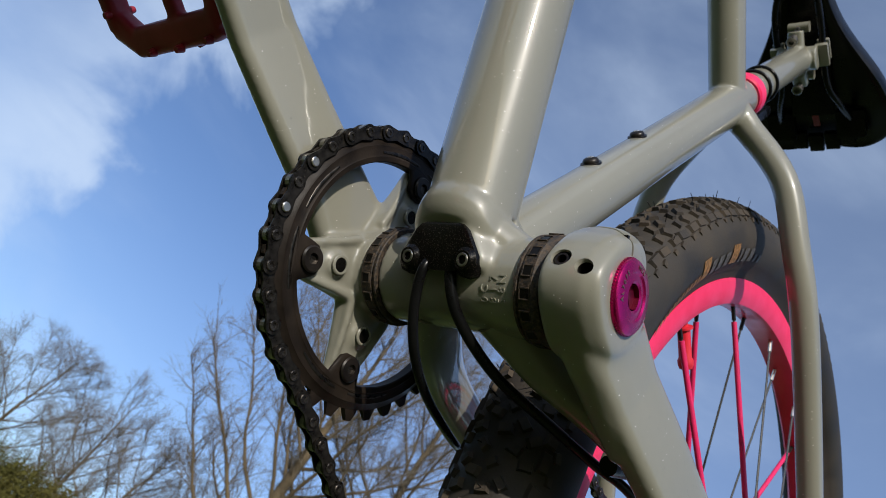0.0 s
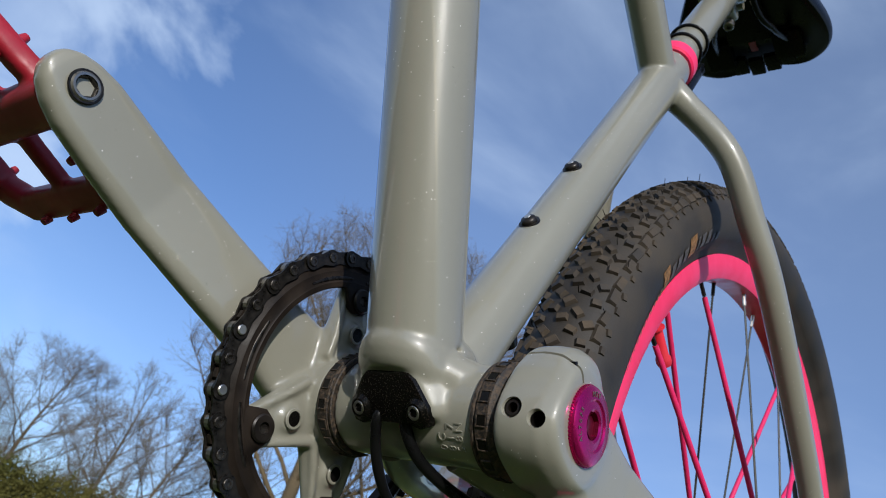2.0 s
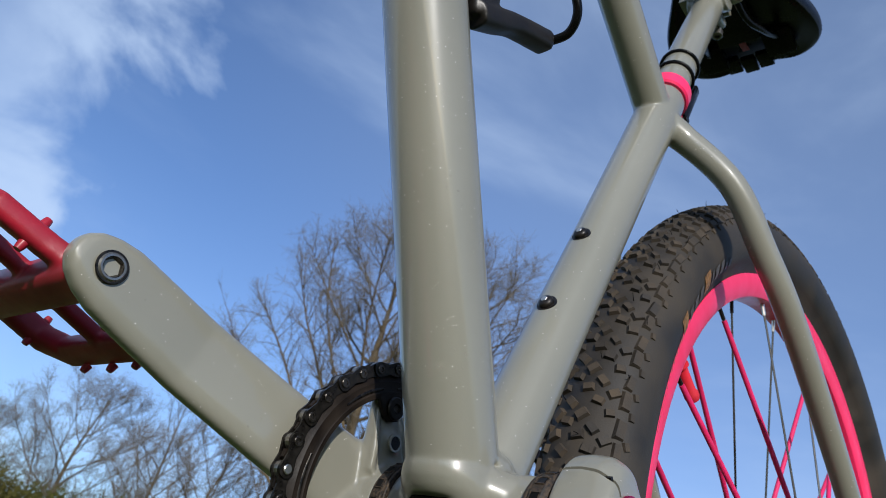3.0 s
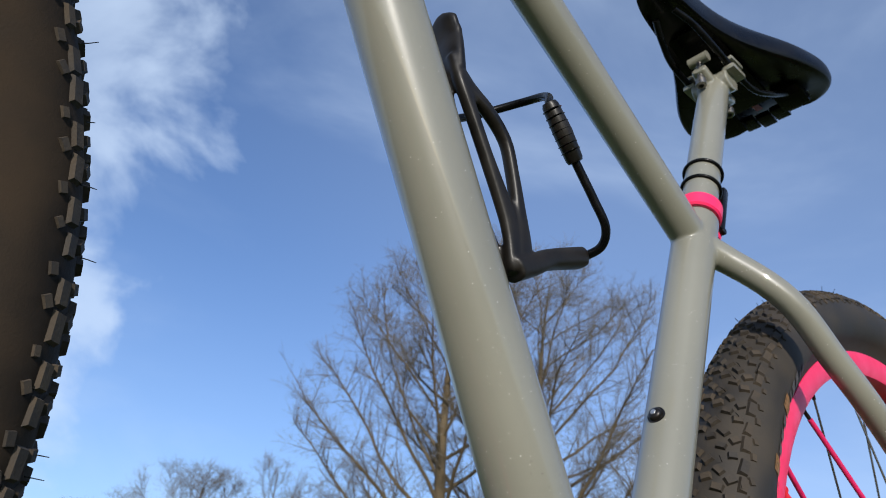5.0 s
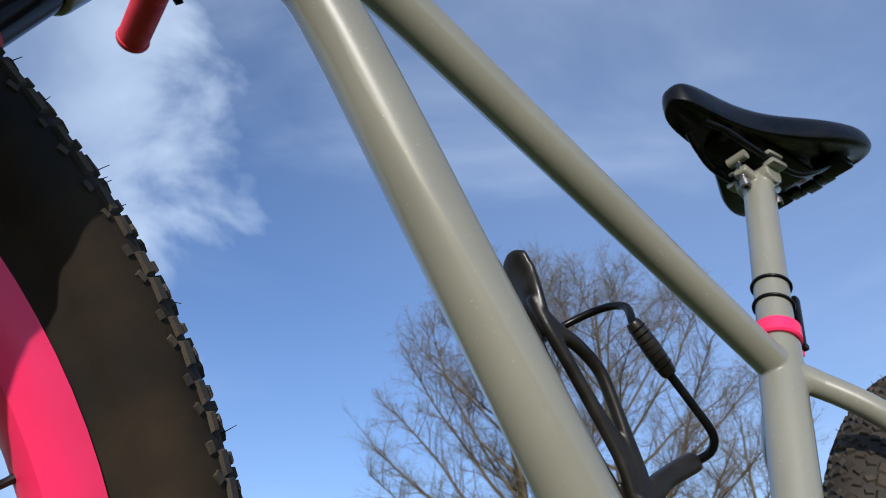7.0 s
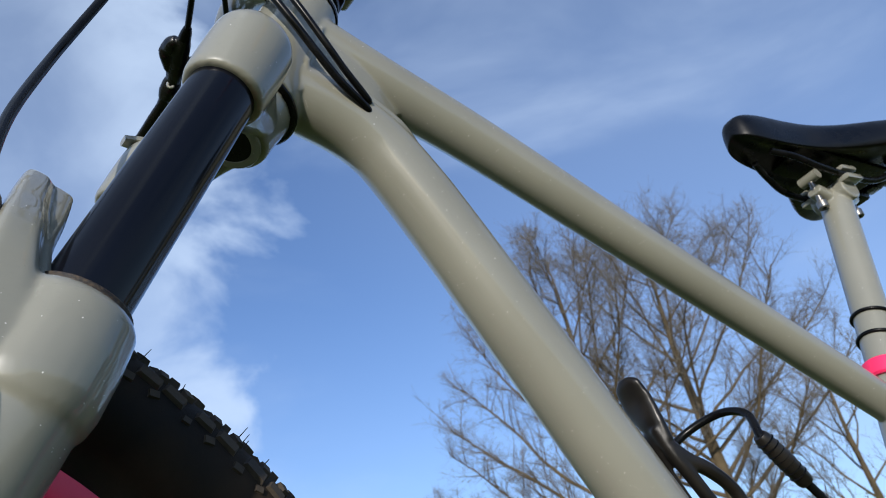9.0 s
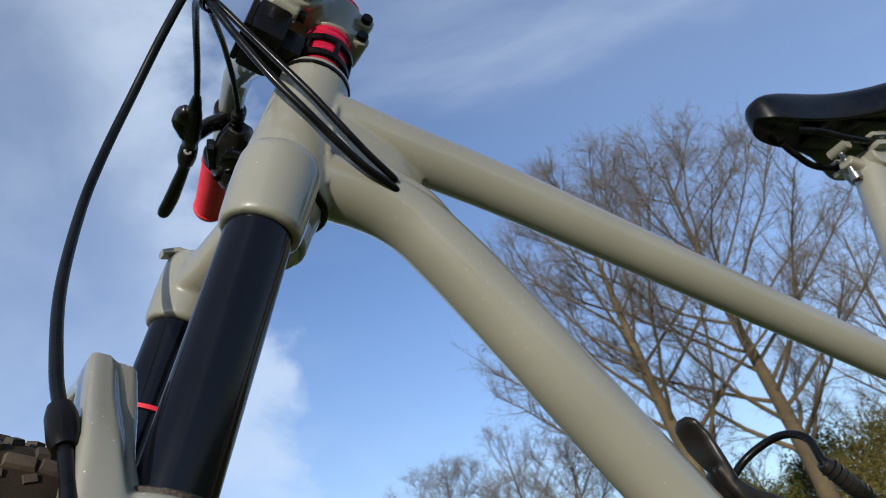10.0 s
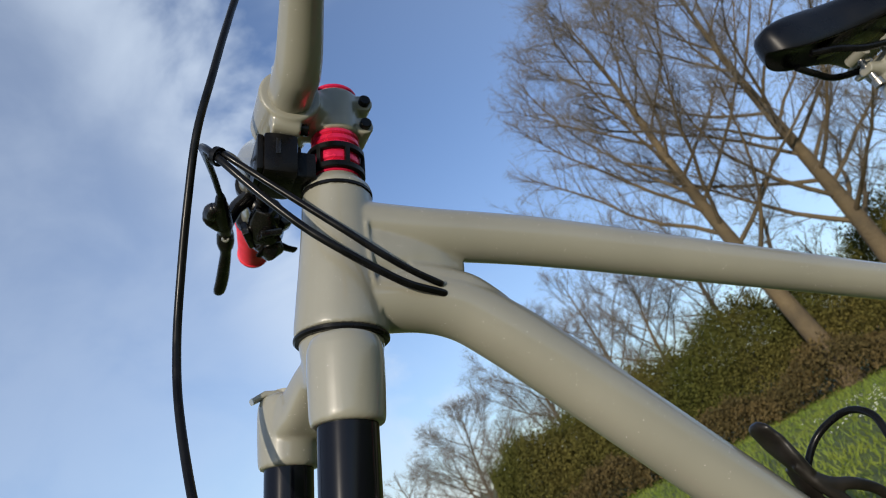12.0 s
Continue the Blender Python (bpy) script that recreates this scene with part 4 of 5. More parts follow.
# added black liners keep the bores dark where sun reaches their walls
for q, filled in BORES:
    r = 0.0036 if filled else 0.0030
    part("bore_shade_liner", lathe(bmesh.new(), [(0.0, -0.0075), (r - 0.0004, -0.0075), (r - 0.0001, -0.0004), (r + 0.0002, -0.0004), (r + 0.0002, -0.0079), (0.0, -0.0079)], q, BORE_N, 28), M_BLACK, left_crank, "black liner for the shade in a pinch bolt bore")
    if filled:
        part("pinch_bolt", disc(0.0032, -0.006, 0.0002, q, BORE_N, bev=0.0006, seg=24, hole=0.0019), M_ANOD, left_crank, "black pinch bolt")
CAP_Y = -0.0746
capg = bmesh.new()
lathe(capg, [(0.0052, -0.0020), (0.0052, 0.0010), (0.0062, 0.0016), (0.0090, 0.0012), (0.0098, 0.0018), (0.0136, 0.0014), (0.0146, 0.0006), (0.0148, -0.0008), (0.0148, -0.0040), (0.0, -0.0040), (0.0, -0.0030), (0.0052, -0.0030)], (0, CAP_Y, 0.001), (0, -1, 0), 56)
cap_ob = part("axle_cap", capg, M_MAG, left_crank, "magenta anodised crank preload cap")
kn = bmesh.new()
for k in range(70):
    a = 2 * math.pi * k / 70
    block((0.0007, 0.0024, 0.0007), Matrix.Translation(around(a, 0.0148, CAP_Y + 0.0016) + V((0, 0, 0.001))) @ Matrix.Rotation(-a, 4, "Y"), bev=0, bm=kn)
part("knurl", kn, M_MAG, cap_ob, smooth=False)
part("cap_socket", lathe(bmesh.new(), [(0.0, -0.0008), (0.0053, -0.0008), (0.0053, 0.0011)], (0, CAP_Y, 0.001), (0, -1, 0), 6), M_SOCKET, cap_ob, smooth=False)


def letters(text, place, size, depth, material, parent, name="lettering"):
    """Raised letters in the built-in font; place(i, n) gives the pose of each."""
    for i, ch in enumerate(text):
        if ch == " ":
            continue
        cu = bpy.data.curves.new(name, "FONT")
        cu.body, cu.size, cu.extrude, cu.align_x, cu.resolution_u = ch, size, depth, "CENTER", 2
        tmp = bpy.data.objects.new(name, cu)
        scene.collection.objects.link(tmp)
        me = bpy.data.meshes.new_from_object(tmp.evaluated_get(bpy.context.evaluated_depsgraph_get()))
        bpy.data.objects.remove(tmp)
        bpy.data.curves.remove(cu)
        me.materials.clear()
        me.materials.append(material)
        ob = new(name, me)
        ob.parent = parent
        ob.matrix_local = place(i, len(text))


def on_cap(mid, step):
    def place(i, n):
        a = mid - (i - (n - 1) / 2) * step
        o = around(a, 0.0106, CAP_Y - 0.0018) + V((0, 0, 0.001))
        up = around(a, 1, 0)
        nrm = V((0, -1, 0))
        return basis(o, up.cross(nrm), up, nrm)
    return place


letters("M20", on_cap(radians(112), 0.20), 0.0030, 0.0001, M_GREYP, cap_ob)
letters("AL7075", on_cap(radians(205), 0.19), 0.0028, 0.0001, M_GREYP, cap_ob)

# bearing cups: a flange, two grooves, and a band of rimmed tool notches
for sg in (-1, 1):
    cup = lathe(bmesh.new(), [(0.012, 0.0366), (0.0224, 0.0366), (0.0229, 0.0370), (0.0229, 0.0380), (0.0221, 0.0384), (0.0221, 0.0389), (0.0230, 0.0393), (0.0230, 0.0447), (0.0224, 0.0452), (0.0220, 0.0460), (0.0214, 0.0470), (0.0170, 0.0476), (0.012, 0.0476)], (0, 0, 0), (0, sg, 0), 72, closed=True)
    cup_ob = part("bearing_cup", cup, M_DIRTY, bike, "dusty black bottom bracket cup", m=LIFT)
    for k in range(16):
        a = 2 * math.pi * (k + 0.3) / 16
        at = Matrix.Translation(around(a, 0.0230, sg * 0.0421)) @ Matrix.Rotation(-a, 4, "Y")
        rim_b = bmesh.new()
        for dx, sx, sy in ((0.0022, 0.0006, 0.0042), (-0.0022, 0.0006, 0.0042)):
            block((0.0011, sy, sx), at @ Matrix.Translation((0, 0, dx)), bev=0.0002, bm=rim_b)
        block((0.0011, 0.0006, 0.0050), at @ Matrix.Translation((0, -0.0021 * sg, 0)), bev=0.0002, bm=rim_b)
        part("cup_notch", rim_b, M_DIRTY, cup_ob)
        part("notch_floor", block((0.0006, 0.0034, 0.0036), at, bev=0.0), M_BLACK, cup_ob)

# cable guide under the bottom bracket
guide = group("cable_guide", bike, m=LIFT, label="black plastic cable guide with two steel bolts")


def slab(outline, t0, t1, o, ex, ey, ez, bev=0.0012):
    bm = bmesh.new()
    lo = [bm.verts.new(o + ex * x + ey * y + ez * t0) for x, y in outline]
    hi = [bm.verts.new(o + ex * x + ey * y + ez * t1) for x, y in outline]
    bm.faces.new(lo[::-1])
    f = bm.faces.new(hi)
    for k in range(len(lo)):
        bm.faces.new((lo[k], lo[(k + 1) % len(lo)], hi[(k + 1) % len(lo)], hi[k]))
    if bev:
        bmesh.ops.bevel(bm, geom=[e for e in f.edges], offset=bev, segments=2, affect="EDGES", profile=0.5)
    return bm


part("guide_body", slab(outl, -0.012, -0.0010, g0 + V((0, -0.0004, 0)), V((0, 1, 0)), GT, GN, 0.0020), M_GUIDE, guide)
for y in (-0.0148, 0.0142):
    q = V((-0.0252, y, -0.0136))
    part("bolt_seat", disc(0.0056, -0.010, 0.0006, q, GN, bev=0.0018, seg=28, hole=0.0030), M_GUIDE, guide)
    part("guide_bolt", disc(0.0031, -0.004, 0.0008, q, GN, bev=0.0005, seg=28, hole=0.0019), M_SPINDLE, guide, "steel socket bolt")
    part("bolt_socket", lathe(bmesh.new(), [(0.0, -0.0006), (0.0020, -0.0006), (0.0020, 0.0004)], q, GN, 6), M_BLACK, guide, smooth=False)
# cast figures on the shell: three lines that read upwards
for col, text in enumerate(("0C", "817", "58N")):
    def on_shell(i, n, col=col):
        a = radians(243 - 12.0 * i)
        up, nrm = V((0, 1, 0)), around(a, 1, 0)
        return basis(nrm * 0.02122 + V((0, -0.0240 - col * 0.0041, 0)), up.cross(nrm), up, nrm)
    letters(text, on_shell, 0.0050, 0.0003, M_PAINT, frame_ob, "casting_mark")

# ---- cables at the bottom bracket ----
cab_a = [(-0.018, 0.006, -0.004), (-0.0215, 0.006, -0.0155), (-0.008, 0.009, -0.0285), (0.012, 0.012, -0.0370), (0.040, 0.018, -0.0370), (0.086, 0.030, -0.0265), (0.14, 0.050, -0.006), (0.24, 0.060, 0.010), (0.40, 0.066, 0.036)]
cab_b = [(-0.016, -0.006, -0.003), (-0.0195, -0.0062, -0.0135), (-0.0045, -0.010, -0.0245), (0.026, -0.018, -0.0268), (0.061, -0.027, -0.0190), (0.100, -0.038, -0.0100), (0.135, -0.048, -0.0020), (0.25, -0.060, 0.016), (0.41, -0.066, 0.044)]
part("shift_cable", tube(spline(cab_a, 8), 0.0023, seg=12), M_CABLE, bike, "black shift cable housing", m=LIFT)
part("brake_hose", tube(spline(cab_b, 8), 0.0025, seg=12), M_CABLE, bike, "black rear brake hose", m=LIFT)
clip = group("hose_clip", bike, m=LIFT, label="small black hose clip on the chainstay")
part("clip_body", tube([(0.082, -0.053, -0.020), (0.092, -0.054, -0.012), (0.104, -0.054, -0.006)], [0.0045, 0.0055, 0.0040], seg=14), M_BLACK, clip)

# ---- seat post, collar, lamp bracket, saddle ----
def st(h):
    return ST_ORG + STU * h


STN = V((-STU.z, 0, STU.x))
for h in (0.1255, 0.1895):
    q = st(h) + STN * 0.0166
    bl = part("bottle_bolt", lathe(bmesh.new(), [(0.0, 0.0032), (0.0020, 0.0031), (0.0038, 0.0023), (0.0045, 0.0012), (0.0045, 0.0), (0.0058, 0.0), (0.0060, -0.0012), (0.0, -0.0012)], q, STN, 28), M_ANOD, frame_ob, "polished dark bottle boss bolt")
    part("bolt_socket", disc(0.0020, 0.0030, 0.0034, q, STN, seg=6), M_STEEL, bl)
part("derailleur_boss", lathe(bmesh.new(), [(0.0, 0.004), (0.004, 0.0035), (0.0048, 0.001), (0.0048, -0.002), (0.0, -0.002)], st(0.065) - STN * 0.0160 + V((0, -0.004, 0)), -STN, 20), M_CABLE, frame_ob, "black rubber plug")
post = group("seatpost", bike, m=LIFT, label="sage green seatpost")
part("post_tube", tube([st(0.36), st(0.605)], 0.0150, seg=40), M_PAINT, post)
collar = group("seat_collar", bike, m=LIFT, label="bright pink seat collar")
part("collar_ring", disc(0.0192, 0.394, 0.4095, ST_ORG, STU, bev=0.0016, seg=48, hole=0.0155), M_PINK, collar, "bright pink seat collar")
part("collar_lug", block((0.012, 0.014, 0.0150), Matrix.Translation(st(0.4005) - STN * 0.0215) @ Matrix.Rotation(radians(17.5), 4, "Y"), bev=0.003), M_PINK, collar)
part("collar_bolt", disc(0.0032, -0.011, 0.011, st(0.4005) - STN * 0.0240, (0, 1, 0), seg=16), M_CABLE, collar, "black collar bolt")
lampb = group("lamp_bracket", bike, m=LIFT, label="black rubber lamp bracket strapped to the seatpost")
for h, tl in ((0.4330, 0.10), (0.4560, 0.06)):
    ax = (STU - STN * tl).normalized()
    part("rubber_band", lathe(bmesh.new(), [(0.0158 + 0.0017 * math.cos(2 * math.pi * k / 10), 0.0017 * math.sin(2 * math.pi * k / 10)) for k in range(10)], st(h), ax, 40, closed=True), M_CABLE, lampb, "black rubber band")
part("bracket_body", block((0.0085, 0.020, 0.055), Matrix.Translation(st(0.4290) - STN * 0.0228) @ Matrix.Rotation(radians(17.5), 4, "Y"), bev=0.003), M_BLACK, lampb)
part("bracket_foot", block((0.010, 0.014, 0.020), Matrix.Translation(st(0.4420) - STN * 0.0175) @ Matrix.Rotation(radians(17.5), 4, "Y"), bev=0.002), M_BLACK, lampb)

TOPH = 0.603
hd = bmesh.new()
c0 = st(TOPH)
sweep(hd, [c0 + V((0, -0.0190, 0)), c0 + V((0, 0.0190, 0))], [0.0125, 0.0125], seg=28)
sweep(hd, [st(TOPH - 0.02), st(TOPH)], [0.0152, 0.0140], seg=28)
for sgx in (-1, 1):
    sweep(hd, [c0 + V((sgx * 0.012, 0, -0.004)), c0 + V((sgx * 0.030, 0, 0.003))], [0.0085, 0.0075], [0.0070, 0.0058], side=(0, 1, 0), seg=16, power=3)
post_head = part("post_head", hd, M_PAINT, post)
melt(post_head, 0.0012, 3)
RZ = 0.5885
for sgy in (-1, 1):
    part("rail_clamp", block((0.024, 0.012, 0.0050), Matrix.Translation((0.1750, sgy * 0.0215, RZ + 0.0050)) @ Matrix.Rotation(radians(-6), 4, "Y"), bev=0.0022), M_PAINT, post, "sage rail clamp plate")
    part("rail_cradle", block((0.026, 0.013, 0.0062), Matrix.Translation((0.1765, sgy * 0.0215, RZ - 0.0055)) @ Matrix.Rotation(radians(-6), 4, "Y"), bev=0.0026), M_PAINT, post, "sage rail cradle")
for sgx in (-1, 1):
    q = c0 + V((sgx * 0.027, 0, 0.0))
    part("clamp_bolt", tube([q - V((0, 0, 0.014)), q + V((0, 0, 0.022))], 0.0030, seg=14), M_SPINDLE, post, "steel clamp bolt")
    part("bolt_head", disc(0.0052, -0.018, -0.010, q, (0, 0, 1), seg=20, hole=0.0026), M_SPINDLE, post)
    part("barrel_nut", tube([q + V((0, -0.010, 0.018)), q + V((0, 0.010, 0.018))], 0.0055, seg=18), M_PAINT, post)

saddle = group("saddle", bike, m=LIFT, label="black padded saddle with raised nose")
secs = [(0.0545, 0.003, 0.6360, 0.6225), (0.0570, 0.011, 0.6425, 0.6175), (0.0640, 0.0170, 0.6480, 0.6120), (0.0820, 0.0205, 0.6515, 0.6080), (0.1040, 0.0225, 0.6520, 0.6070), (0.1350, 0.0270, 0.6505, 0.6065), (0.1650, 0.0370, 0.6500, 0.6055), (0.1950, 0.0530, 0.6510, 0.6045), (0.2200, 0.0670, 0.6530, 0.6050), (0.2430, 0.0750, 0.6555, 0.6080), (0.2650, 0.0800, 0.6590, 0.6120), (0.2850, 0.0800, 0.6625, 0.6180), (0.3030, 0.0730, 0.6650, 0.6240), (0.3170, 0.0580, 0.6655, 0.6300), (0.3250, 0.0360, 0.6640, 0.6350)]


def shell(inset, floor):
    bm = bmesh.new()
    loops = []
    for x, hw, zt, ze in secs:
        hw, zt = max(0.001, hw - inset), zt - inset
        ze2 = ze + floor
        loop = []
        for k in range(19):
            a = math.pi * k / 18
            c, s = math.cos(a), math.sin(a)
            yy = hw * math.copysign(abs(c) ** 0.62, c)
            zz = ze2 + (zt - ze2) * s ** 0.55
            loop.append(bm.verts.new((x, yy, zz)))
        for k in range(1, 8):
            yy = -hw + 2 * hw * k / 8
            loop.append(bm.verts.new((x, yy, ze2 + 0.015 * math.sin(math.pi * k / 8) * min(1, hw / 0.03))))
        loops.append(loop)
    n = len(loops[0])
    for a, b in zip(loops, loops[1:]):
        for k in range(n):
            bm.faces.new((a[k], a[(k + 1) % n], b[(k + 1) % n], b[k]))
    bm.faces.new(loops[0][::-1])
    bm.faces.new(loops[-1])
    return bm


cover = part("cover", shell(0.0, 0.0), M_SADDLE, saddle, "black leatherette saddle cover")
sd_ = cover.modifiers.new("round", "SUBSURF")
sd_.levels = sd_.render_levels = 2
part("base_shell", block((0.140, 0.044, 0.006), Matrix.Translation((0.195, 0, 0.6160)) @ Matrix.Rotation(radians(-1), 4, "Y"), bev=0.0025), M_BLACK, saddle, "black plastic saddle base")
for sgy in (-1, 1):
    rail = [(0.088, sgy * 0.010, 0.6060), (0.110, sgy * 0.017, 0.5990), (0.140, sgy * 0.0215, RZ), (0.21, sgy * 0.0220, RZ), (0.243, sgy * 0.030, 0.5990), (0.272, sgy * 0.036, 0.6180)]
    part("rail", tube(spline(rail, 6), 0.0033, seg=14), M_CABLE, saddle, "dark saddle rail")
    part("rear_bumper", block((0.036, 0.030, 0.012), Matrix.Translation((0.280, sgy * 0.036, 0.6220)), bev=0.004), M_BLACK, saddle, "black plastic rail mount")
for yy, dx in ((-0.030, 0.0), (-0.014, 0.006), (0.003, 0.008), (0.020, 0.004)):
    part("rear_tab", block((0.024, 0.0155, 0.007), Matrix.Translation((0.300 + dx, yy, 0.6300)) @ Matrix.Rotation(radians(-10), 4, "Y"), bev=0.0015), M_BLACK, saddle, "black plastic tab at the saddle rear")
part("red_label", block((0.030, 0.007, 0.0015), Matrix.Translation((0.268, -0.001, 0.6190)) @ Matrix.Rotation(radians(-16), 4, "Y"), bev=0.0004), M_RED, saddle, "dark red label under the saddle")

# ---- bottle cage on the down tube ----
DTN = V((DTU.z, 0, -DTU.x))


def cg(s, n, y):
    return DT0 + DTU * s + DTN * n + V((0, y, 0))


cage = group("bottle_cage", bike, m=LIFT, label="black side-loading bottle cage with a wire loop")
body = bmesh.new()
sweep(body, spline([cg(0.3645, 0.0450, -0.002), cg(0.3600, 0.0440, -0.002), cg(0.3480, 0.0420, -0.002), cg(0.3360, 0.0370, -0.006), cg(0.3220, 0.0320, -0.009)], 5), [0.0040, 0.0105, 0.0125, 0.0098, 0.0070], [0.0028, 0.0038, 0.0042, 0.0046, 0.0044], side=(0, 1, 0), seg=24)
# spine against the tube, near strut and outer strut with the slot between them
sweep(body, spline([cg(0.3300, 0.0340, -0.002), cg(0.3130, 0.0270, 0.0), cg(0.280, 0.0245, 0.0), cg(0.24, 0.0245, 0.0), cg(0.204, 0.0250, 0.0)], 5), [0.0080, 0.0072, 0.0070, 0.0070, 0.0090], [0.0034, 0.0028, 0.0026, 0.0026, 0.0036], side=(0, 1, 0), seg=20)
sweep(body, spline([cg(0.3320, 0.0345, -0.009), cg(0.3137, 0.0300, -0.0120), cg(0.2947, 0.0298, -0.0125), cg(0.270, 0.0308, -0.0125), cg(0.245, 0.0325, -0.0125), cg(0.227, 0.0330, -0.0125), cg(0.2086, 0.0290, -0.0115), cg(0.2040, 0.0280, -0.0110)], 5), [0.0048, 0.0044, 0.0036, 0.0036, 0.0050, 0.0066, 0.0066, 0.0050], [0.0040] * 2, side=DTN, seg=18, power=2.6)
sweep(body, spline([cg(0.3200, 0.0310, -0.0115), cg(0.3086, 0.0345, -0.0130), cg(0.2960, 0.0435, -0.0138), cg(0.2785, 0.0500, -0.0140), cg(0.2585, 0.0470, -0.0140), cg(0.2396, 0.0425, -0.0140), cg(0.2195, 0.0375, -0.0135), cg(0.2080, 0.0330, -0.0130)], 5), [0.0046, 0.0046, 0.0040, 0.0034, 0.0034, 0.0042, 0.0060, 0.0060], [0.0040] * 2, side=DTN, seg=18, power=2.6)
sweep(body, spline([cg(0.2060, 0.0270, -0.010), cg(0.2070, 0.0420, -0.012), cg(0.2085, 0.0560, -0.0135), cg(0.2068, 0.0840, -0.0165)], 5), [0.0076, 0.0072, 0.0066, 0.0070], [0.0068, 0.0064, 0.0058, 0.0062], side=(0, 1, 0), seg=18, power=3)
cage_b = part("cage_body", body, M_CAGE, cage, "black moulded plastic cage body")
melt(cage_b, 0.0011, 4)
loop = spline([cg(0.296, 0.0270, 0.012), cg(0.308, 0.0500, 0.0200), cg(0.3125, 0.0760, 0.0150), cg(0.3115, 0.0920, -0.006), cg(0.3050, 0.0880, -0.0260), cg(0.2925, 0.0725, -0.0355), cg(0.2760, 0.0758, -0.0358), cg(0.2587, 0.0795, -0.0355), cg(0.2350, 0.0830, -0.0370), cg(0.2180, 0.0850, -0.0375), cg(0.2090, 0.0870, -0.0300), cg(0.2065, 0.0840, -0.0190)], 8)
part("wire_loop", tube(loop, 0.0026, seg=14), M_CABLE, cage, "black coated wire loop")
slv = [cg(0.2945, 0.0722, -0.0355), cg(0.2925, 0.0726, -0.0355), cg(0.2760, 0.0760, -0.0358), cg(0.2600, 0.0793, -0.0355), cg(0.2580, 0.0797, -0.0355)]
part("loop_sleeve", tube(slv, [0.0040, 0.0049, 0.0056, 0.0050, 0.0042], seg=18), M_CAGE, cage, "ribbed black rubber sleeve")
for k in range(7):
    p = cg(0.2900 - 0.0042 * k, 0.0731 + 0.00085 * k, -0.0356)
    part("sleeve_rib", lathe(bmesh.new(), [(0.0050, -0.0006), (0.0059, 0), (0.0050, 0.0006)], p, slv[3] - slv[1], 16, closed=True), M_BLACK, cage)

# ---- right pedal ----
pedal = group("pedal", bike, m=LIFT, label="worn red plastic platform pedal with moulded pins")
PD = V((0.975, 0, -0.21)).normalized()
PN = V((0, 1, 0)).cross(PD) * -1
pb = bmesh.new()


def pp(x, y, z=0.0):
    return pq + PD * x + V((0, y, 0)) + PN * z


for pts, ra, rb in (
        ([pp(-0.041, 0.108), pp(-0.043, 0.116), pp(-0.043, 0.180), pp(-0.032, 0.194)], 0.0054, 0.0082),
        ([pp(0.041, 0.108), pp(0.043, 0.116), pp(0.043, 0.180), pp(0.032, 0.194)], 0.0060, 0.0082),
        ([pp(-0.034, 0.194), pp(0.034, 0.194)], 0.0066, 0.0058),
        ([pp(-0.043, 0.1095), pp(-0.018, 0.1050), pp(0.0, 0.0990), pp(0.018, 0.1050), pp(0.043, 0.1095)], 0.0054, 0.0058),
        ([pp(0.0, 0.090), pp(0.0, 0.192)], 0.0105, 0.0105),
        ([pp(-0.048, 0.142), pp(0.048, 0.142)], 0.0040, 0.0045)):
    sweep(pb, pts, ra, rb, side=PN, seg=18, power=3.2)
ped_b = part("pedal_body", pb, M_RED, pedal, "red moulded pedal body")
melt(ped_b, 0.0012, 4)
part("pedal_axle", tube([pp(0, 0.0885), pp(0, 0.093)], 0.0072, seg=24), M_STEEL, pedal, "steel pedal axle")
for x, y in ((-0.049, 0.115), (-0.050, 0.140), (-0.049, 0.165), (0.049, 0.115), (0.050, 0.140), (0.049, 0.165), (-0.024, 0.1060), (0.024, 0.1060), (-0.026, 0.192), (0.026, 0.192)):
    for s in (-1, 1):
        part("pin", tube([pp(x, y, s * 0.005), pp(x, y, s * 0.0072), pp(x, y, s * 0.0090)], [0.0024, 0.0021, 0.0017], seg=10), M_RED, pedal)

# ---- brake, shifter, cables and strap at the front ----
def bar_at(y):
    """A point on the right half of the bar, y metres out, in steered space."""
    pts = spline(bar_path(1), 10)
    return min(pts, key=lambda p: abs(p.y - y))


def bar_place(y):
    """The same point in the bicycle's own space."""
    return LIFT.inverted() @ (STEERED @ bar_at(y))


brake = group("brake_lever", bike, m=LIFT, label="black hydraulic brake lever with reach screw")
part("lever_clamp", disc(0.0145, -0.006, 0.006, bar_place(0.172), bar_place(0.19) - bar_place(0.16), bev=0.002, seg=28, hole=0.0109), M_BLACK, brake)
lb = bmesh.new()
sweep(lb, spline([(-0.4262, 0.1310, 0.7166), (-0.4264, 0.140, 0.7164), (-0.4267, 0.154, 0.7152), (-0.4270, 0.168, 0.7136), (-0.4270, 0.178, 0.7120)], 5), [0.0050, 0.0066, 0.0076, 0.0078, 0.0062], seg=20, power=2.4)
sweep(lb, spline([(-0.4320, 0.136, 0.7172), (-0.4362, 0.142, 0.7172), (-0.4372, 0.154, 0.7164), (-0.4330, 0.168, 0.7146)], 4), [0.0036, 0.0050, 0.0054, 0.0036], [0.0050, 0.0072, 0.0072, 0.0050], side=(0, 1, 0), seg=16)
sweep(lb, [(-0.4365, 0.144, 0.7165), (-0.4415, 0.1445, 0.7160)], [0.0026, 0.0020], seg=12)
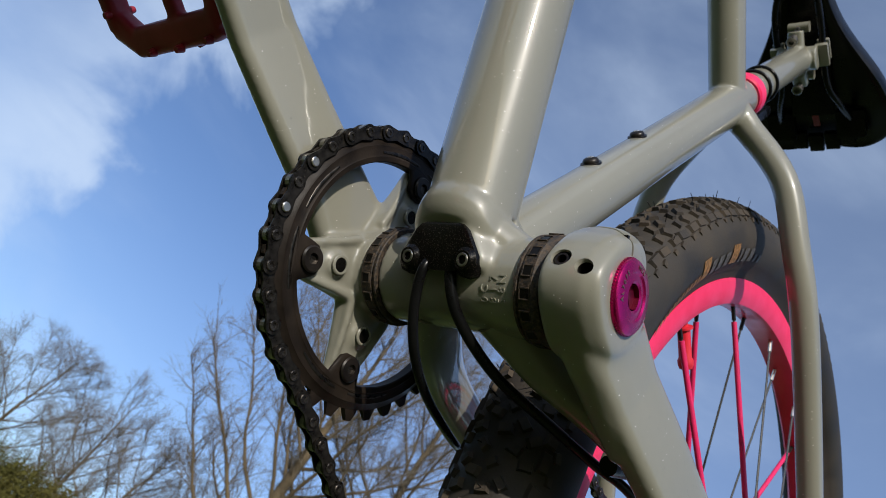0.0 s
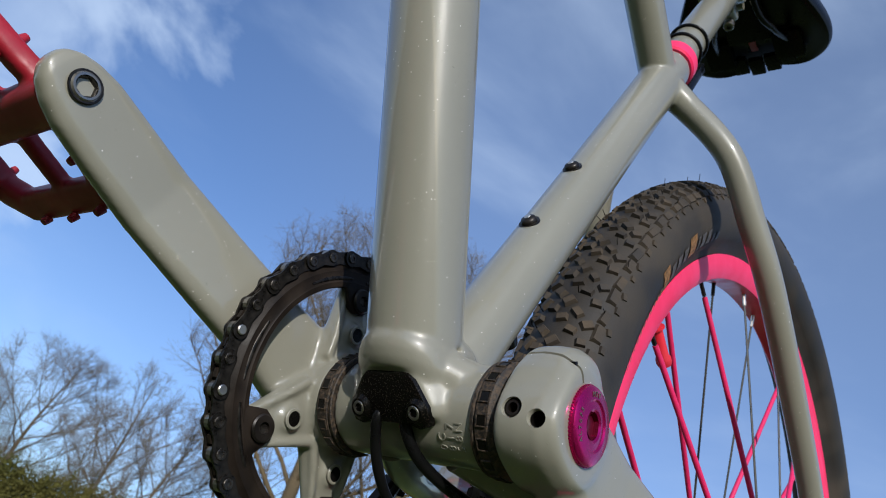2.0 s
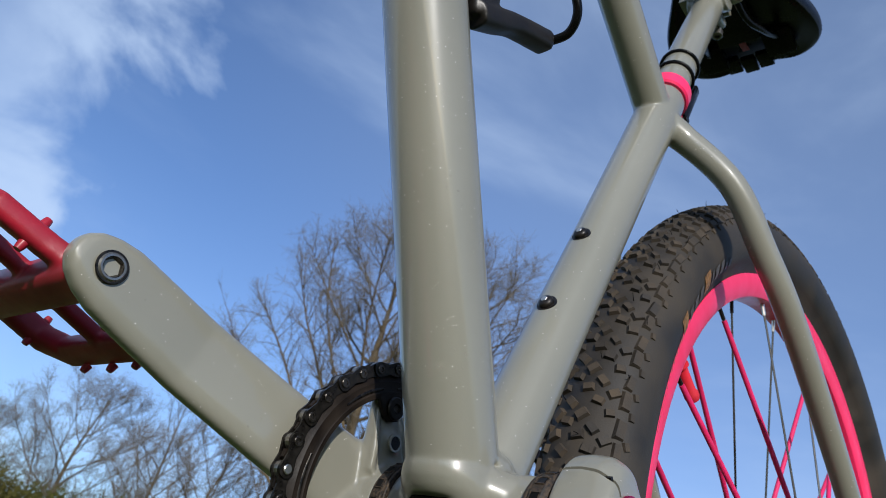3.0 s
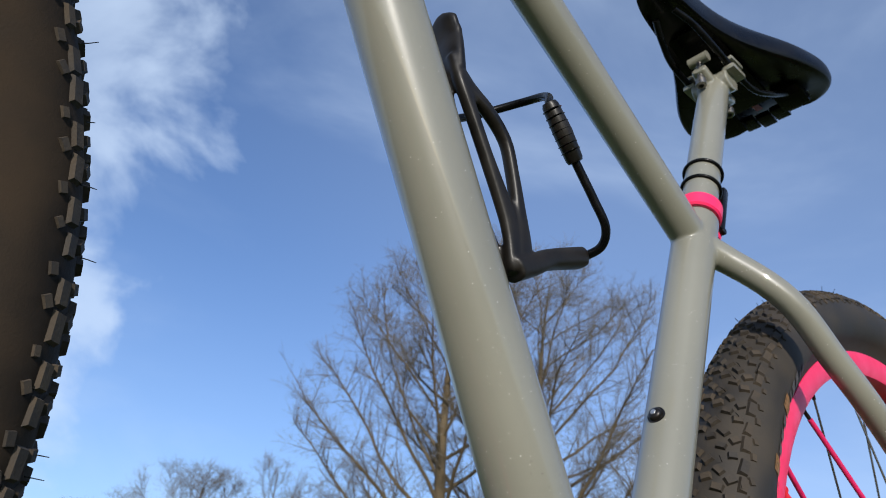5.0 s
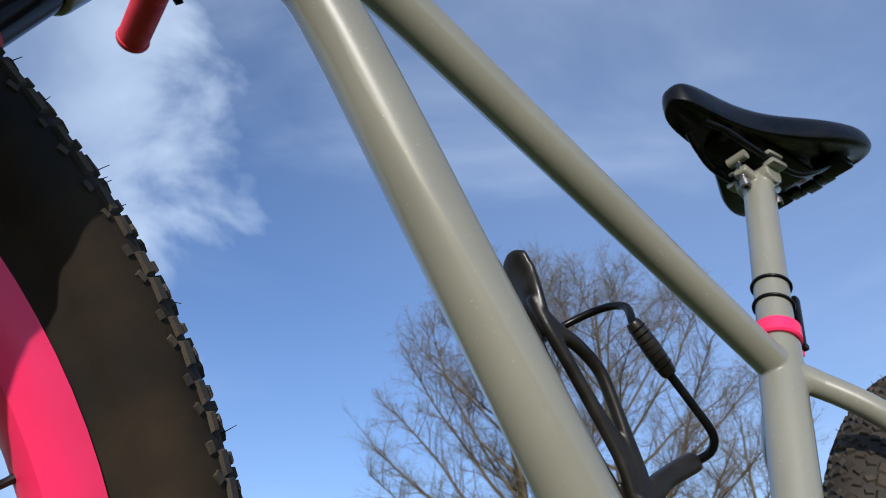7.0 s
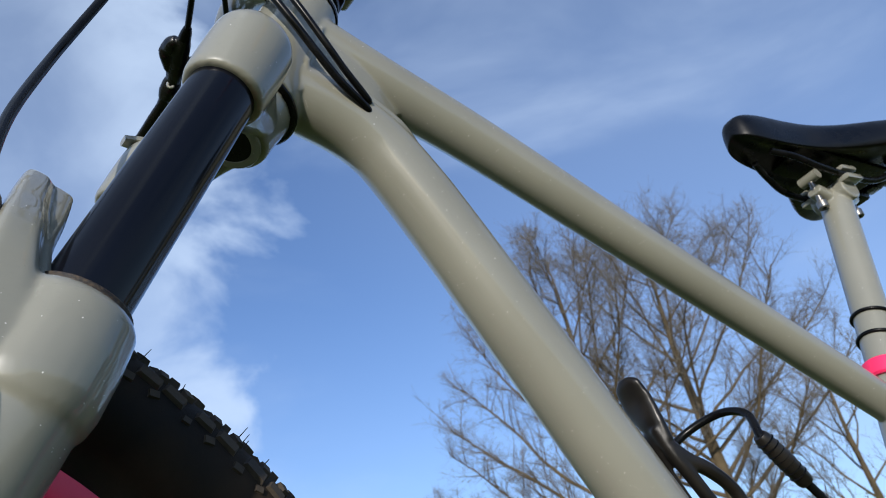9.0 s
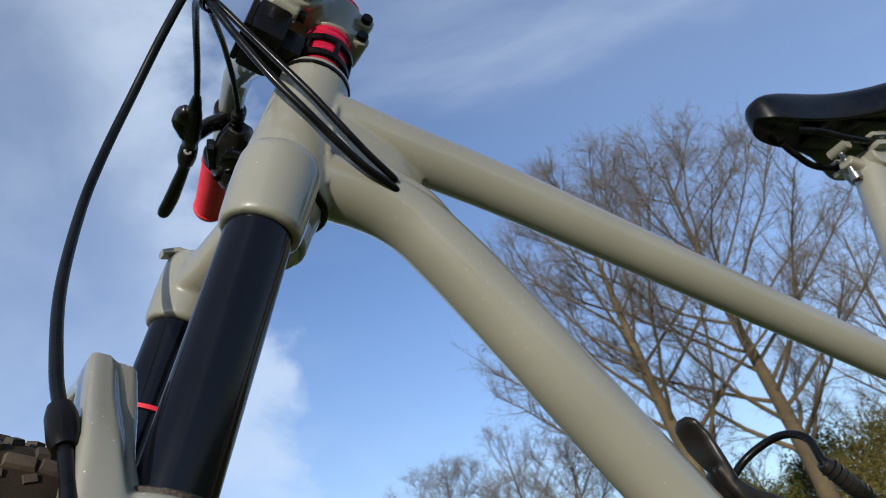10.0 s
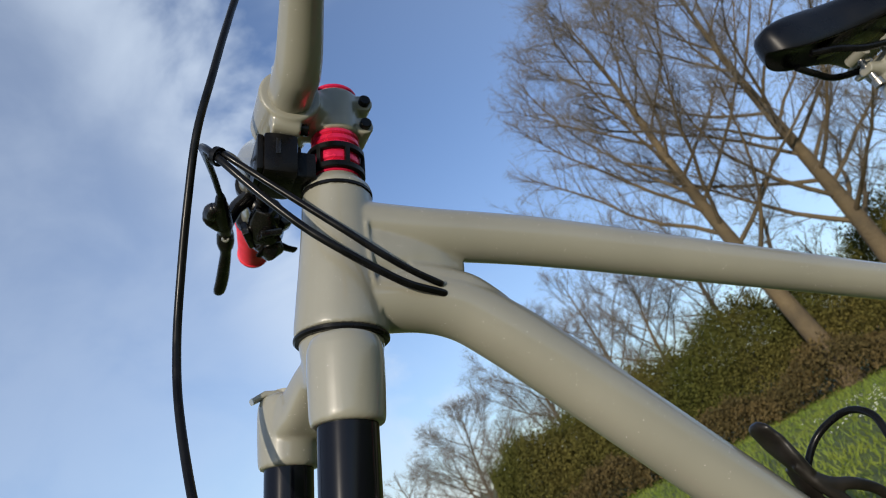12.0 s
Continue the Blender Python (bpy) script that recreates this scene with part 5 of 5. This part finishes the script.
sweep(lb, [bar_place(0.172) + V((-0.004, 0, -0.009)), bar_place(0.172).lerp(V((-0.4255, 0.168, 0.7150)), 0.55), (-0.4255, 0.168, 0.7150)], [0.0100, 0.0090, 0.0085], [0.0070, 0.0065, 0.0070], side=(0, 1, 0), seg=14)
sweep(lb, [(-0.4265, 0.174, 0.7140), (-0.4275, 0.182, 0.7122), (-0.4290, 0.190, 0.7085), (-0.4302, 0.1975, 0.7050)], [0.0056, 0.0078, 0.0082, 0.0064], [0.0054, 0.0072, 0.0074, 0.0058], seg=18, power=2.8)
lbo = part("lever_body", lb, M_GLOSS, brake)
melt(lbo, 0.0010, 3)
part("hose_boot", tube([(-0.4256, 0.1200, 0.7168), (-0.4258, 0.1250, 0.7168), (-0.4262, 0.1340, 0.7166)], [0.0034, 0.0046, 0.0056], seg=18), M_CABLE, brake, "black rubber hose boot")
part("lever_blade", tube(spline([(-0.4300, 0.1940, 0.7062), (-0.4318, 0.2050, 0.7035), (-0.4360, 0.2200, 0.6990), (-0.4402, 0.2360, 0.6950), (-0.4445, 0.2490, 0.6918), (-0.4462, 0.2550, 0.6912), (-0.4468, 0.2590, 0.6922)], 5), [0.0058, 0.0054, 0.0064, 0.0070, 0.0070, 0.0060, 0.0036], [0.0056, 0.0044, 0.0044, 0.0044, 0.0046, 0.0048, 0.0034], side=(1, 0.3, 0.2), seg=16), M_GLOSS, brake, "black aluminium lever blade")
part("reach_screw", disc(0.0036, -0.003, 0.0022, (-0.4290, 0.1800, 0.7066), (-0.12, -0.86, -0.48), seg=18, hole=0.0014), M_STEEL, brake, "steel reach screw")
shifter = group("shifter", bike, m=LIFT, label="black trigger shifter below the bar")
sb_ = bmesh.new()
sweep(sb_, spline([(-0.3900, 0.142, 0.7060), (-0.3905, 0.156, 0.7045), (-0.3915, 0.176, 0.7025), (-0.3925, 0.196, 0.7005), (-0.3930, 0.206, 0.6995)], 4), [0.0085, 0.0148, 0.0172, 0.0152, 0.0090], [0.0085, 0.0136, 0.0156, 0.0136, 0.0085], seg=24, power=3.6)
sweep(sb_, [bar_place(0.178) + V((0, 0, -0.006)), (-0.3915, 0.175, 0.706)], [0.0100, 0.0095], seg=14)
sweep(sb_, [(-0.3830, 0.150, 0.7100), (-0.3775, 0.172, 0.7080), (-0.3800, 0.190, 0.7060)], [0.0065, 0.0095, 0.0065], [0.0065, 0.0085, 0.0065], seg=14, power=2.6)
sweep(sb_, [(-0.4005, 0.182, 0.6950), (-0.3925, 0.190, 0.6880), (-0.3845, 0.194, 0.6900)], [0.0090, 0.0135, 0.0085], [0.0080, 0.0110, 0.0075], seg=16, power=2.8)
sho = part("shifter_body", sb_, M_GLOSS, shifter)
melt(sho, 0.0011, 3)
part("barrel_adjuster", lathe(bmesh.new(), [(0.0, -0.002), (0.0034, -0.002), (0.0040, 0.0), (0.0058, 0.002), (0.0058, 0.005), (0.0050, 0.006), (0.0058, 0.007), (0.0058, 0.011), (0.0045, 0.013), (0.0045, 0.018), (0.0, 0.018)], (-0.3909, 0.1285, 0.7110), (0, 0.985, -0.10), 14), M_BLACK, shifter, "black ribbed barrel adjuster", smooth=False)
for k, (y, dx, dz) in enumerate(((0.176, -0.016, -0.014), (0.192, 0.020, -0.012))):
    part("trigger", tube([(-0.390, y, 0.696), (-0.390 + dx * 0.6, y + 0.008, 0.692 + dz * 0.4), (-0.390 + dx, y + 0.014, 0.692 + dz * 0.6)], [0.0060, 0.0055, 0.0048], [0.0028, 0.0024, 0.0022], side=(0, 1, 0), seg=14), M_BLACK, shifter, "black thumb trigger")
for size, at, turn in (((0.020, 0.024, 0.006), (-0.3935, 0.1640, 0.6885), (18, 8, 6)), ((0.007, 0.026, 0.014), (-0.4095, 0.1760, 0.7010), (-8, 6, -10)), ((0.009, 0.016, 0.011), (-0.3765, 0.1660, 0.6965), (10, -14, 12)), ((0.016, 0.010, 0.012), (-0.3890, 0.1525, 0.6990), (-14, 10, 0))):
    part("cover_plate", block(size, Matrix.Translation(at) @ Matrix.Rotation(radians(turn[0]), 4, "X") @ Matrix.Rotation(radians(turn[1]), 4, "Y") @ Matrix.Rotation(radians(turn[2]), 4, "Z"), bev=0.0016), M_GLOSS, shifter)
for at in ((-0.3985, 0.1560, 0.6880), (-0.3865, 0.1690, 0.6845)):
    part("cover_screw", disc(0.0024, -0.002, 0.0022, V(at), (-0.1, -0.6, -0.8), bev=0.0004, seg=16, hole=0.0011), M_ANOD, shifter)
part("indicator_ring", disc(0.0095, -0.002, 0.002, (-0.3925, 0.184, 0.6870), (0, 0.2, -1), seg=24, hole=0.006), M_CABLE, shifter)

TIE = V((-0.4359, -0.0298, 0.6572))
c_low = [(-0.3365, -0.0195, 0.5200), (-0.3400, -0.0222, 0.5215), (-0.3576, -0.0280, 0.5318), (-0.3734, -0.0330, 0.5464), (-0.3911, -0.0370, 0.5667), (-0.4067, -0.0370, 0.5902), (-0.4230, -0.0345, 0.6240), TIE, (-0.4395, -0.0080, 0.6830), (-0.4345, 0.0370, 0.7060), (-0.4290, 0.0820, 0.7150), (-0.4256, 0.1220, 0.7168)]
c_up = [(-0.3360, -0.0205, 0.5270), (-0.3390, -0.0235, 0.5280), (-0.3536, -0.0290, 0.5406), (-0.3686, -0.0340, 0.5574), (-0.3835, -0.0360, 0.5790), (-0.3979, -0.0350, 0.6018), (-0.4170, -0.0320, 0.6340), TIE + V((0.0035, 0.002, 0.0045)), (-0.4305, -0.0050, 0.6790), (-0.4140, 0.0460, 0.7020), (-0.3990, 0.0960, 0.7115), (-0.3909, 0.1300, 0.7110)]
part("brake_hose", tube(spline(c_low, 8), 0.0026, seg=14), M_CABLE, bike, "black rear brake hose entering the frame", m=LIFT)
part("shift_cable", tube(spline(c_up, 8), 0.0023, seg=14), M_CABLE, bike, "black shift cable housing entering the frame", m=LIFT)
part("cable_tie", lathe(bmesh.new(), [(0.0046, -0.0018), (0.0064, -0.0018), (0.0064, 0.0018), (0.0046, 0.0018)], TIE + V((0.0005, 0.002, 0.0025)), (-0.5, 0.35, 0.75), 20, closed=True), M_CABLE, bike, "black cable clip joining two cables", m=LIFT)
for q in ((-0.3368, -0.0203, 0.5200), (-0.3362, -0.0207, 0.5268)):
    part("cable_port", disc(0.0034, -0.002, 0.0002, V(q), (-0.25, -0.95, 0.15), bev=0.0006, seg=22, hole=0.0022), M_PAINT, bike, "small oval cable port in the down tube", m=LIFT)

# front brake hose from the bar over to the fork arch
hose = [(-0.372, -0.150, 0.775), (-0.350, -0.090, 0.815), (-0.350, -0.030, 0.823), (-0.372, -0.016, 0.802), (-0.396, -0.0250, 0.760), (-0.418, -0.0320, 0.720), (-0.442, -0.0300, 0.680), (-0.462, -0.0200, 0.640), (-0.482, -0.0040, 0.598), (-0.498, 0.0020, 0.558), (-0.509, -0.0050, 0.516), (-0.5168, -0.0310, 0.4545), (-0.5168, -0.0560, 0.4040), (-0.5135, -0.0720, 0.3745), (-0.5110, -0.0900, 0.3350), (-0.515, -0.099, 0.27), (-0.560, -0.084, 0.17), (-0.600, -0.080, 0.10)]
part("front_brake_hose", tube(spline(hose, 10), 0.0027, seg=14), M_CABLE, bike, "black front brake hose", m=LIFT)
fclip = group("arch_clip", bike, m=LIFT, label="black hose clip on the fork arch")
part("clip_body", tube([(-0.5146, -0.0676, 0.3835), (-0.5141, -0.0696, 0.3790), (-0.5135, -0.0720, 0.3745), (-0.5129, -0.0752, 0.3685), (-0.5125, -0.0772, 0.3645)], [0.0046, 0.0057, 0.0058, 0.0057, 0.0044], seg=24), M_BLACK, fclip)

# strapped black case on the headset
case = group("strapped_case", bike, m=STEERED, label="black plastic case strapped round the headset spacers")
CO = S_AX + HTU * 0.1110 + FW * 0.0425 + V((0, -0.005, 0))
CM = basis(CO, FW, V((0, 1, 0)), FW.cross(V((0, 1, 0))))
part("case_body", block((0.0235, 0.0385, 0.0310), CM, bev=0.0045), M_BLACK, case, "black plastic case")
part("case_lid", block((0.0045, 0.0345, 0.0270), CM @ Matrix.Translation((0.0132, 0, 0)), bev=0.0018), M_BLACK, case)
part("case_foot", block((0.0150, 0.0300, 0.0200), CM @ Matrix.Translation((-0.0170, 0.002, 0.004)), bev=0.002), M_BLACK, case)
part("case_mark", block((0.0035, 0.0008, 0.0120), CM @ Matrix.Translation((0.002, -0.0194, -0.004)), bev=0.0003), M_GLOSS, case, "small embossed mark")
for h in (0.1110, 0.1265):
    part("strap_ring", disc(0.0205, h - 0.0026, h + 0.0026, S_AX, HTU, bev=0.0008, seg=44, hole=0.0178), M_BLACK, case, "black rubber strap")
for k in range(6):
    a = radians(20 + 60 * k)
    q = S_AX + HTU * 0.1188 + FW * (0.0191 * math.cos(a)) + V((0, 0.0191 * math.sin(a), 0))
    part("strap_post", block((0.0030, 0.0034, 0.0150), basis(q, FW * math.cos(a) + V((0, math.sin(a), 0)), V((0, math.cos(a), 0)) - FW * math.sin(a), HTU), bev=0.0006), M_BLACK, case)

# ---- ground, hedge and trees ----
def ground_height(x, y):
    r = math.hypot(x, y)
    if r < 2:
        return 0.0
    s = min(1.0, (r - 2) / 15)
    return -0.42 * s * s * (3 - 2 * s) + 0.05 * noise.noise(V((x * 0.15, y * 0.15, 3))) * s + max(0, r - 40) * 0.012


gb_ = bmesh.new()
rs = [0, 0.5, 1, 1.6, 2.4, 3.4, 4.6, 6, 7.6, 9.5, 11.5, 14, 17, 21, 26, 33, 45, 65, 100, 170, 300, 600, 1500]
rings_ = []
for r in rs:
    if r == 0:
        rings_.append([gb_.verts.new((0, 0, 0))])
    else:
        rings_.append([gb_.verts.new((r * math.cos(2 * math.pi * k / 96), r * math.sin(2 * math.pi * k / 96), ground_height(r * math.cos(2 * math.pi * k / 96), r * math.sin(2 * math.pi * k / 96)))) for k in range(96)])
for a, b in zip(rings_, rings_[1:]):
    for k in range(96):
        q = list(dict.fromkeys([a[k % len(a)], a[(k + 1) % len(a)], b[(k + 1) % 96], b[k]]))
        gb_.faces.new(q)
ground = tagged(part("ground", gb_, M_GRASS, None), "green mown meadow grass", "ground", kind="structure")


def polar(az, d, z=0.0):
    a = radians(az)
    return V((d * math.cos(a), d * math.sin(a), z))


def mesh_from(name, verts, faces, material, parent, smooth=True):
    me = bpy.data.meshes.new(name)
    me.from_pydata(verts, [], faces)
    me.materials.append(material)
    if smooth:
        me.polygons.foreach_set("use_smooth", [True] * len(me.polygons))
    ob = new(name, me)
    ob.parent = parent
    return ob


def stick(verts, faces, pts, r0, r1, seg):
    """A tapered limb through points."""
    base = len(verts)
    n = len(pts)
    t0 = (pts[-1] - pts[0]).normalized()
    u = t0.orthogonal().normalized()
    w = t0.cross(u)
    for i, p in enumerate(pts):
        r = r0 + (r1 - r0) * i / (n - 1)
        for k in range(seg):
            a = 2 * math.pi * k / seg
            verts.append(p + u * (r * math.cos(a)) + w * (r * math.sin(a)))
    for i in range(n - 1):
        for k in range(seg):
            a, b = base + i * seg + k, base + i * seg + (k + 1) % seg
            faces.append((a, b, b + seg, a + seg))


def limb(rnd, p, d, length, steps, wander, lift):
    pts = [p]
    for _ in range(steps):
        d = (d + V((rnd.gauss(0, wander), rnd.gauss(0, wander), rnd.gauss(0, wander) + lift))).normalized()
        pts.append(pts[-1] + d * (length / steps))
    return pts


def bare_tree(seed, pos, height, radius, lean=(0, 0), low=0.22, limbs=26, girth=0.016, dense=1.0, label="bare deciduous tree with fine grey-brown twigs"):
    rnd = random.Random(seed)
    t = tagged(new("tree"), label, "tree", group="bare trees behind the hedge")
    t.location = pos + V((0, 0, ground_height(pos.x, pos.y)))
    tv, tf, lv, lf, wv, wf = [], [], [], [], [], []
    trunk = [V((0, 0, -0.3))]
    n = 14
    for i in range(1, n + 1):
        u = i / n
        trunk.append(V((lean[0] * u + 0.16 * math.sin(u * 5 + seed) * u, lean[1] * u + 0.16 * math.cos(u * 4 + seed * 2) * u, height * 0.93 * u)))
    r0 = height * girth
    mid, half = height * (0.5 + 0.5 * low * 0.8), height * (0.5 - 0.5 * low * 0.8)

    def outside(p):
        """Over 1 beyond the crown, which is round below and drawn in towards its top."""
        flat = math.hypot((p.x - lean[0] * 0.5) / radius, (p.y - lean[1] * 0.5) / radius)
        tall = (p.z - mid) / half
        k = 1.75 if tall > 0 else 2.0
        return (flat ** k + abs(tall) ** k) ** (1 / k)

    for i in range(n):
        a, b = i / n, (i + 1) / n
        ra, rb = r0 * (1 - a) ** 1.1 + 0.012, r0 * (1 - b) ** 1.1 + 0.012
        if i == 0:
            ra *= 1.25
        stick(tv, tf, [trunk[i], trunk[i + 1]], ra, rb, 12)
    for k in range(limbs):
        u = low + (0.95 - low) * ((k + rnd.random() * 0.7) / limbs) ** 1.1
        i = min(n - 1, int(u * n))
        p = trunk[i].lerp(trunk[i + 1], u * n - i)
        az = k * 2.4 + rnd.uniform(-0.5, 0.5)
        up = 0.48 + 0.95 * u
        d = V((math.cos(az), math.sin(az), up)).normalized()
        # limbs end on the dome of the crown
        e = V(((p.x - lean[0] * 0.5) / radius, (p.y - lean[1] * 0.5) / radius, (p.z - mid) / half))
        g = V((d.x / radius, d.y / radius, d.z / half))
        qa, qb, qc = g.dot(g), e.dot(g), e.dot(e) - 1
        ln = max(0.25, (-qb + math.sqrt(max(0.0, qb * qb - qa * qc))) / qa) * rnd.uniform(0.82, 0.98)
        br = r0 * (1 - u) * 0.30 + 0.010
        main = limb(rnd, p, (d - V((0, 0, 0.10))).normalized(), ln, 7, 0.10, 0.030)
        while outside(main[-1]) > 1.0 and ln > 0.3:
            ln *= 0.88
            main = limb(rnd, p, (d - V((0, 0, 0.16))).normalized(), ln, 7, 0.085, 0.055)
        stick(lv, lf, main, br, br * 0.22, 6)
        shoots = max(4, int(dense * (4 + 17 * ln / radius)))
        for j in range(shoots):
            f = 0.16 + 0.84 * ((j + rnd.random()) / shoots) ** 0.8
            m = min(6, int(f * 7))
            q = main[m].lerp(main[m + 1], f * 7 - m) if f < 1 else main[-1]
            dd = (main[min(7, m + 1)] - main[m]).normalized()
            side = V((rnd.gauss(0, 1), rnd.gauss(0, 1), rnd.gauss(0.35, 0.7))).normalized()
            d2 = (dd + side * 0.84).normalized()
            l2 = (0.25 * radius + 0.3 * ln) * rnd.uniform(0.36, 0.70) * (1.2 - 0.72 * f)
            sub = limb(rnd, q, d2, l2, 4, 0.15, 0.045)
            while outside(sub[-1]) > 1.02 and l2 > 0.15:
                l2 *= 0.7
                sub = limb(rnd, q, d2, l2, 4, 0.10, 0.06)
            stick(lv, lf, sub, br * 0.18 + 0.003, 0.0032, 4)
            for h in range(max(3, int(7.4 * dense))):
                g = rnd.uniform(0.15, 1.0)
                mm = min(3, int(g * 4))
                qq = sub[mm].lerp(sub[mm + 1], g * 4 - mm)
                d3 = ((sub[mm + 1] - sub[mm]).normalized() + V((rnd.gauss(0, 0.75), rnd.gauss(0, 0.75), rnd.gauss(0.12, 0.62)))).normalized()
                l3 = rnd.uniform(0.28, 0.70) * radius * 0.18
                tw = limb(rnd, qq, d3, l3, 2, 0.16, 0.04)
                if outside(tw[-1]) > 1.06:
                    continue
                stick(wv, wf, tw, 0.0031, 0.0017, 3)
                for e in range(5):
                    s = tw[0].lerp(tw[2], rnd.uniform(0.3, 1.0))
                    d4 = (d3 + V((rnd.gauss(0, 0.9), rnd.gauss(0, 0.9), rnd.gauss(0.1, 0.8)))).normalized()
                    stick(wv, wf, limb(rnd, s, d4, l3 * rnd.uniform(0.35, 0.9), 1, 0.0, 0.0), 0.0023, 0.0012, 3)
    mesh_from("trunk", tv, tf, M_BARK, t)
    mesh_from("limb_wood", lv, lf, M_BARK, t)
    mesh_from("crown", wv, wf, M_TWIG, t)
    return t


TD = 13.5
bare_tree(3, polar(46.8, TD), 9.5, 3.5, lean=(-0.62, 0.58), low=0.24, limbs=31, girth=0.020, dense=0.98)
bare_tree(8, polar(40.2, TD + 0.5), 9.6, 3.6, lean=(-0.1, 0.0), low=0.24, limbs=31, girth=0.020, dense=0.98)
bare_tree(12, polar(20.0, 15.0), 4.2, 1.6, low=0.15, limbs=16, girth=0.012, dense=0.5, label="smaller bare tree with spreading twigs")
bare_tree(15, polar(57.0, 18.0), 4.7, 3.0, low=0.15, limbs=22, dense=0.9, label="smaller bare tree with spreading twigs")
bare_tree(21, polar(66.5, 24.0), 6.2, 3.5, low=0.12, limbs=24, dense=0.95, label="smaller bare tree with spreading twigs")
bare_tree(22, polar(74.0, 24.0), 4.5, 2.8, low=0.12, limbs=24, dense=0.95, label="smaller bare tree with spreading twigs")
bare_tree(25, polar(61.0, 26.0), 7.4, 3.6, low=0.15, limbs=22, dense=0.75, label="smaller bare tree with spreading twigs")
bare_tree(27, polar(31.0, 19.0), 8.0, 3.2, low=0.15, limbs=22, dense=0.8, label="smaller bare tree with spreading twigs")
bare_tree(31, polar(52.0, 27.0), 8.4, 3.6, low=0.15, limbs=20, dense=0.55, label="smaller bare tree with spreading twigs")

for i, (az, d, h) in enumerate(((80.0, 21, 3.0), (75.5, 18, 2.5), (71.5, 19, 2.8), (68.0, 18, 2.5), (64.0, 19, 2.9), (60.0, 18, 2.6), (54.5, 18, 3.0), (44.0, 18, 3.4), (35.5, 18, 3.6))):
    bare_tree(50 + i, polar(az, d), h, 1.7, low=0.04, limbs=16, girth=0.012, dense=0.5, label="twiggy bare shrub in the hedge")


def hedge(name, label, az0, az1, d, h0, h1, depth, count, seed, mat, size):
    rnd = random.Random(seed)
    v, f = [], []
    for _ in range(count):
        az = rnd.uniform(az0, az1)
        u = (az - az0) / (az1 - az0)
        lump = 0.78 + 0.4 * noise.noise(V((az * 0.22, seed, 0))) + 0.12 * noise.noise(V((az * 0.9, seed, 4))) + rnd.gauss(0, 0.07)
        top = (h0 + (h1 - h0) * u) * max(0.35, lump)
        z = top * rnd.random() ** 0.52
        dd = d + rnd.uniform(-0.5, 0.5) * depth * math.sqrt(max(0.05, 1 - (z / max(0.1, top)) ** 2))
        p = polar(az, dd, z)
        p.z += ground_height(p.x, p.y)
        a = V((rnd.gauss(0, 1), rnd.gauss(0, 1), rnd.gauss(0, 1))).normalized()
        b = a.orthogonal().normalized()
        c = a.cross(b)
        s = size * rnd.uniform(0.5, 1.5)
        k = len(v)
        v += [p + b * s, p + c * (s * 0.45), p - b * s, p - c * (s * 0.45)]
        f.append((k, k + 1, k + 2, k + 3))
    ob = mesh_from(name, v, f, mat, None, smooth=False)
    tagged(ob, label, "hedge", kind="stuff")
    return ob


hedge("hedge", "dense dark green and brown hedge", 24, 74, 16.0, 3.6, 2.1, 2.8, 230000, 4, M_HEDGE, 0.029)
hedge("bramble_bank", "dry brown brambles at the foot of the hedge", 24, 80, 13.6, 1.1, 0.6, 2.6, 60000, 9, M_BRAMBLE, 0.032)
hedge("far_scrub", "far olive scrub behind the trees", 24, 72, 30.0, 2.4, 1.3, 4.0, 40000, 14, M_HEDGE, 0.07)

# grass blades and daisies where the meadow comes into view
rnd = random.Random(2)
v, f = [], []
for i in range(50000):
    near = i >= 26000
    az, d = (rnd.uniform(0, 360), 4.8 * rnd.random() ** 0.85) if near else (rnd.uniform(30, 86), 2.2 + 12.5 * rnd.random() ** 0.7)
    p = polar(az, d)
    p.z = ground_height(p.x, p.y)
    a = rnd.uniform(0, math.pi)
    s = V((math.cos(a), math.sin(a), 0)) * rnd.uniform(0.004, 0.009)
    h = rnd.uniform(0.02, 0.05) if near else rnd.uniform(0.03, 0.07)
    tip = p + V((rnd.gauss(0, 0.03), rnd.gauss(0, 0.03), h))
    k = len(v)
    v += [p - s, p + s, tip]
    f.append((k, k + 1, k + 2))
tagged(mesh_from("grass_blades", v, f, M_BLADE, None, smooth=False), "fresh green grass blades", "grass", kind="stuff")
v, f = [], []
for _ in range(150):
    p = polar(rnd.gauss(45.5, 3.0), rnd.uniform(5.0, 8.0))
    p.z = ground_height(p.x, p.y) + rnd.uniform(0.07, 0.12)
    k = len(v)
    n = 7
    r = rnd.uniform(0.009, 0.015)
    v += [p + V((r * math.cos(2 * math.pi * q / n), r * math.sin(2 * math.pi * q / n), 0.004 * (q % 2))) for q in range(n)]
    f.append(tuple(range(k, k + n)))
tagged(mesh_from("daisies", v, f, M_PETAL, None, smooth=False), "scattered small white daisies", "flowers", kind="stuff")
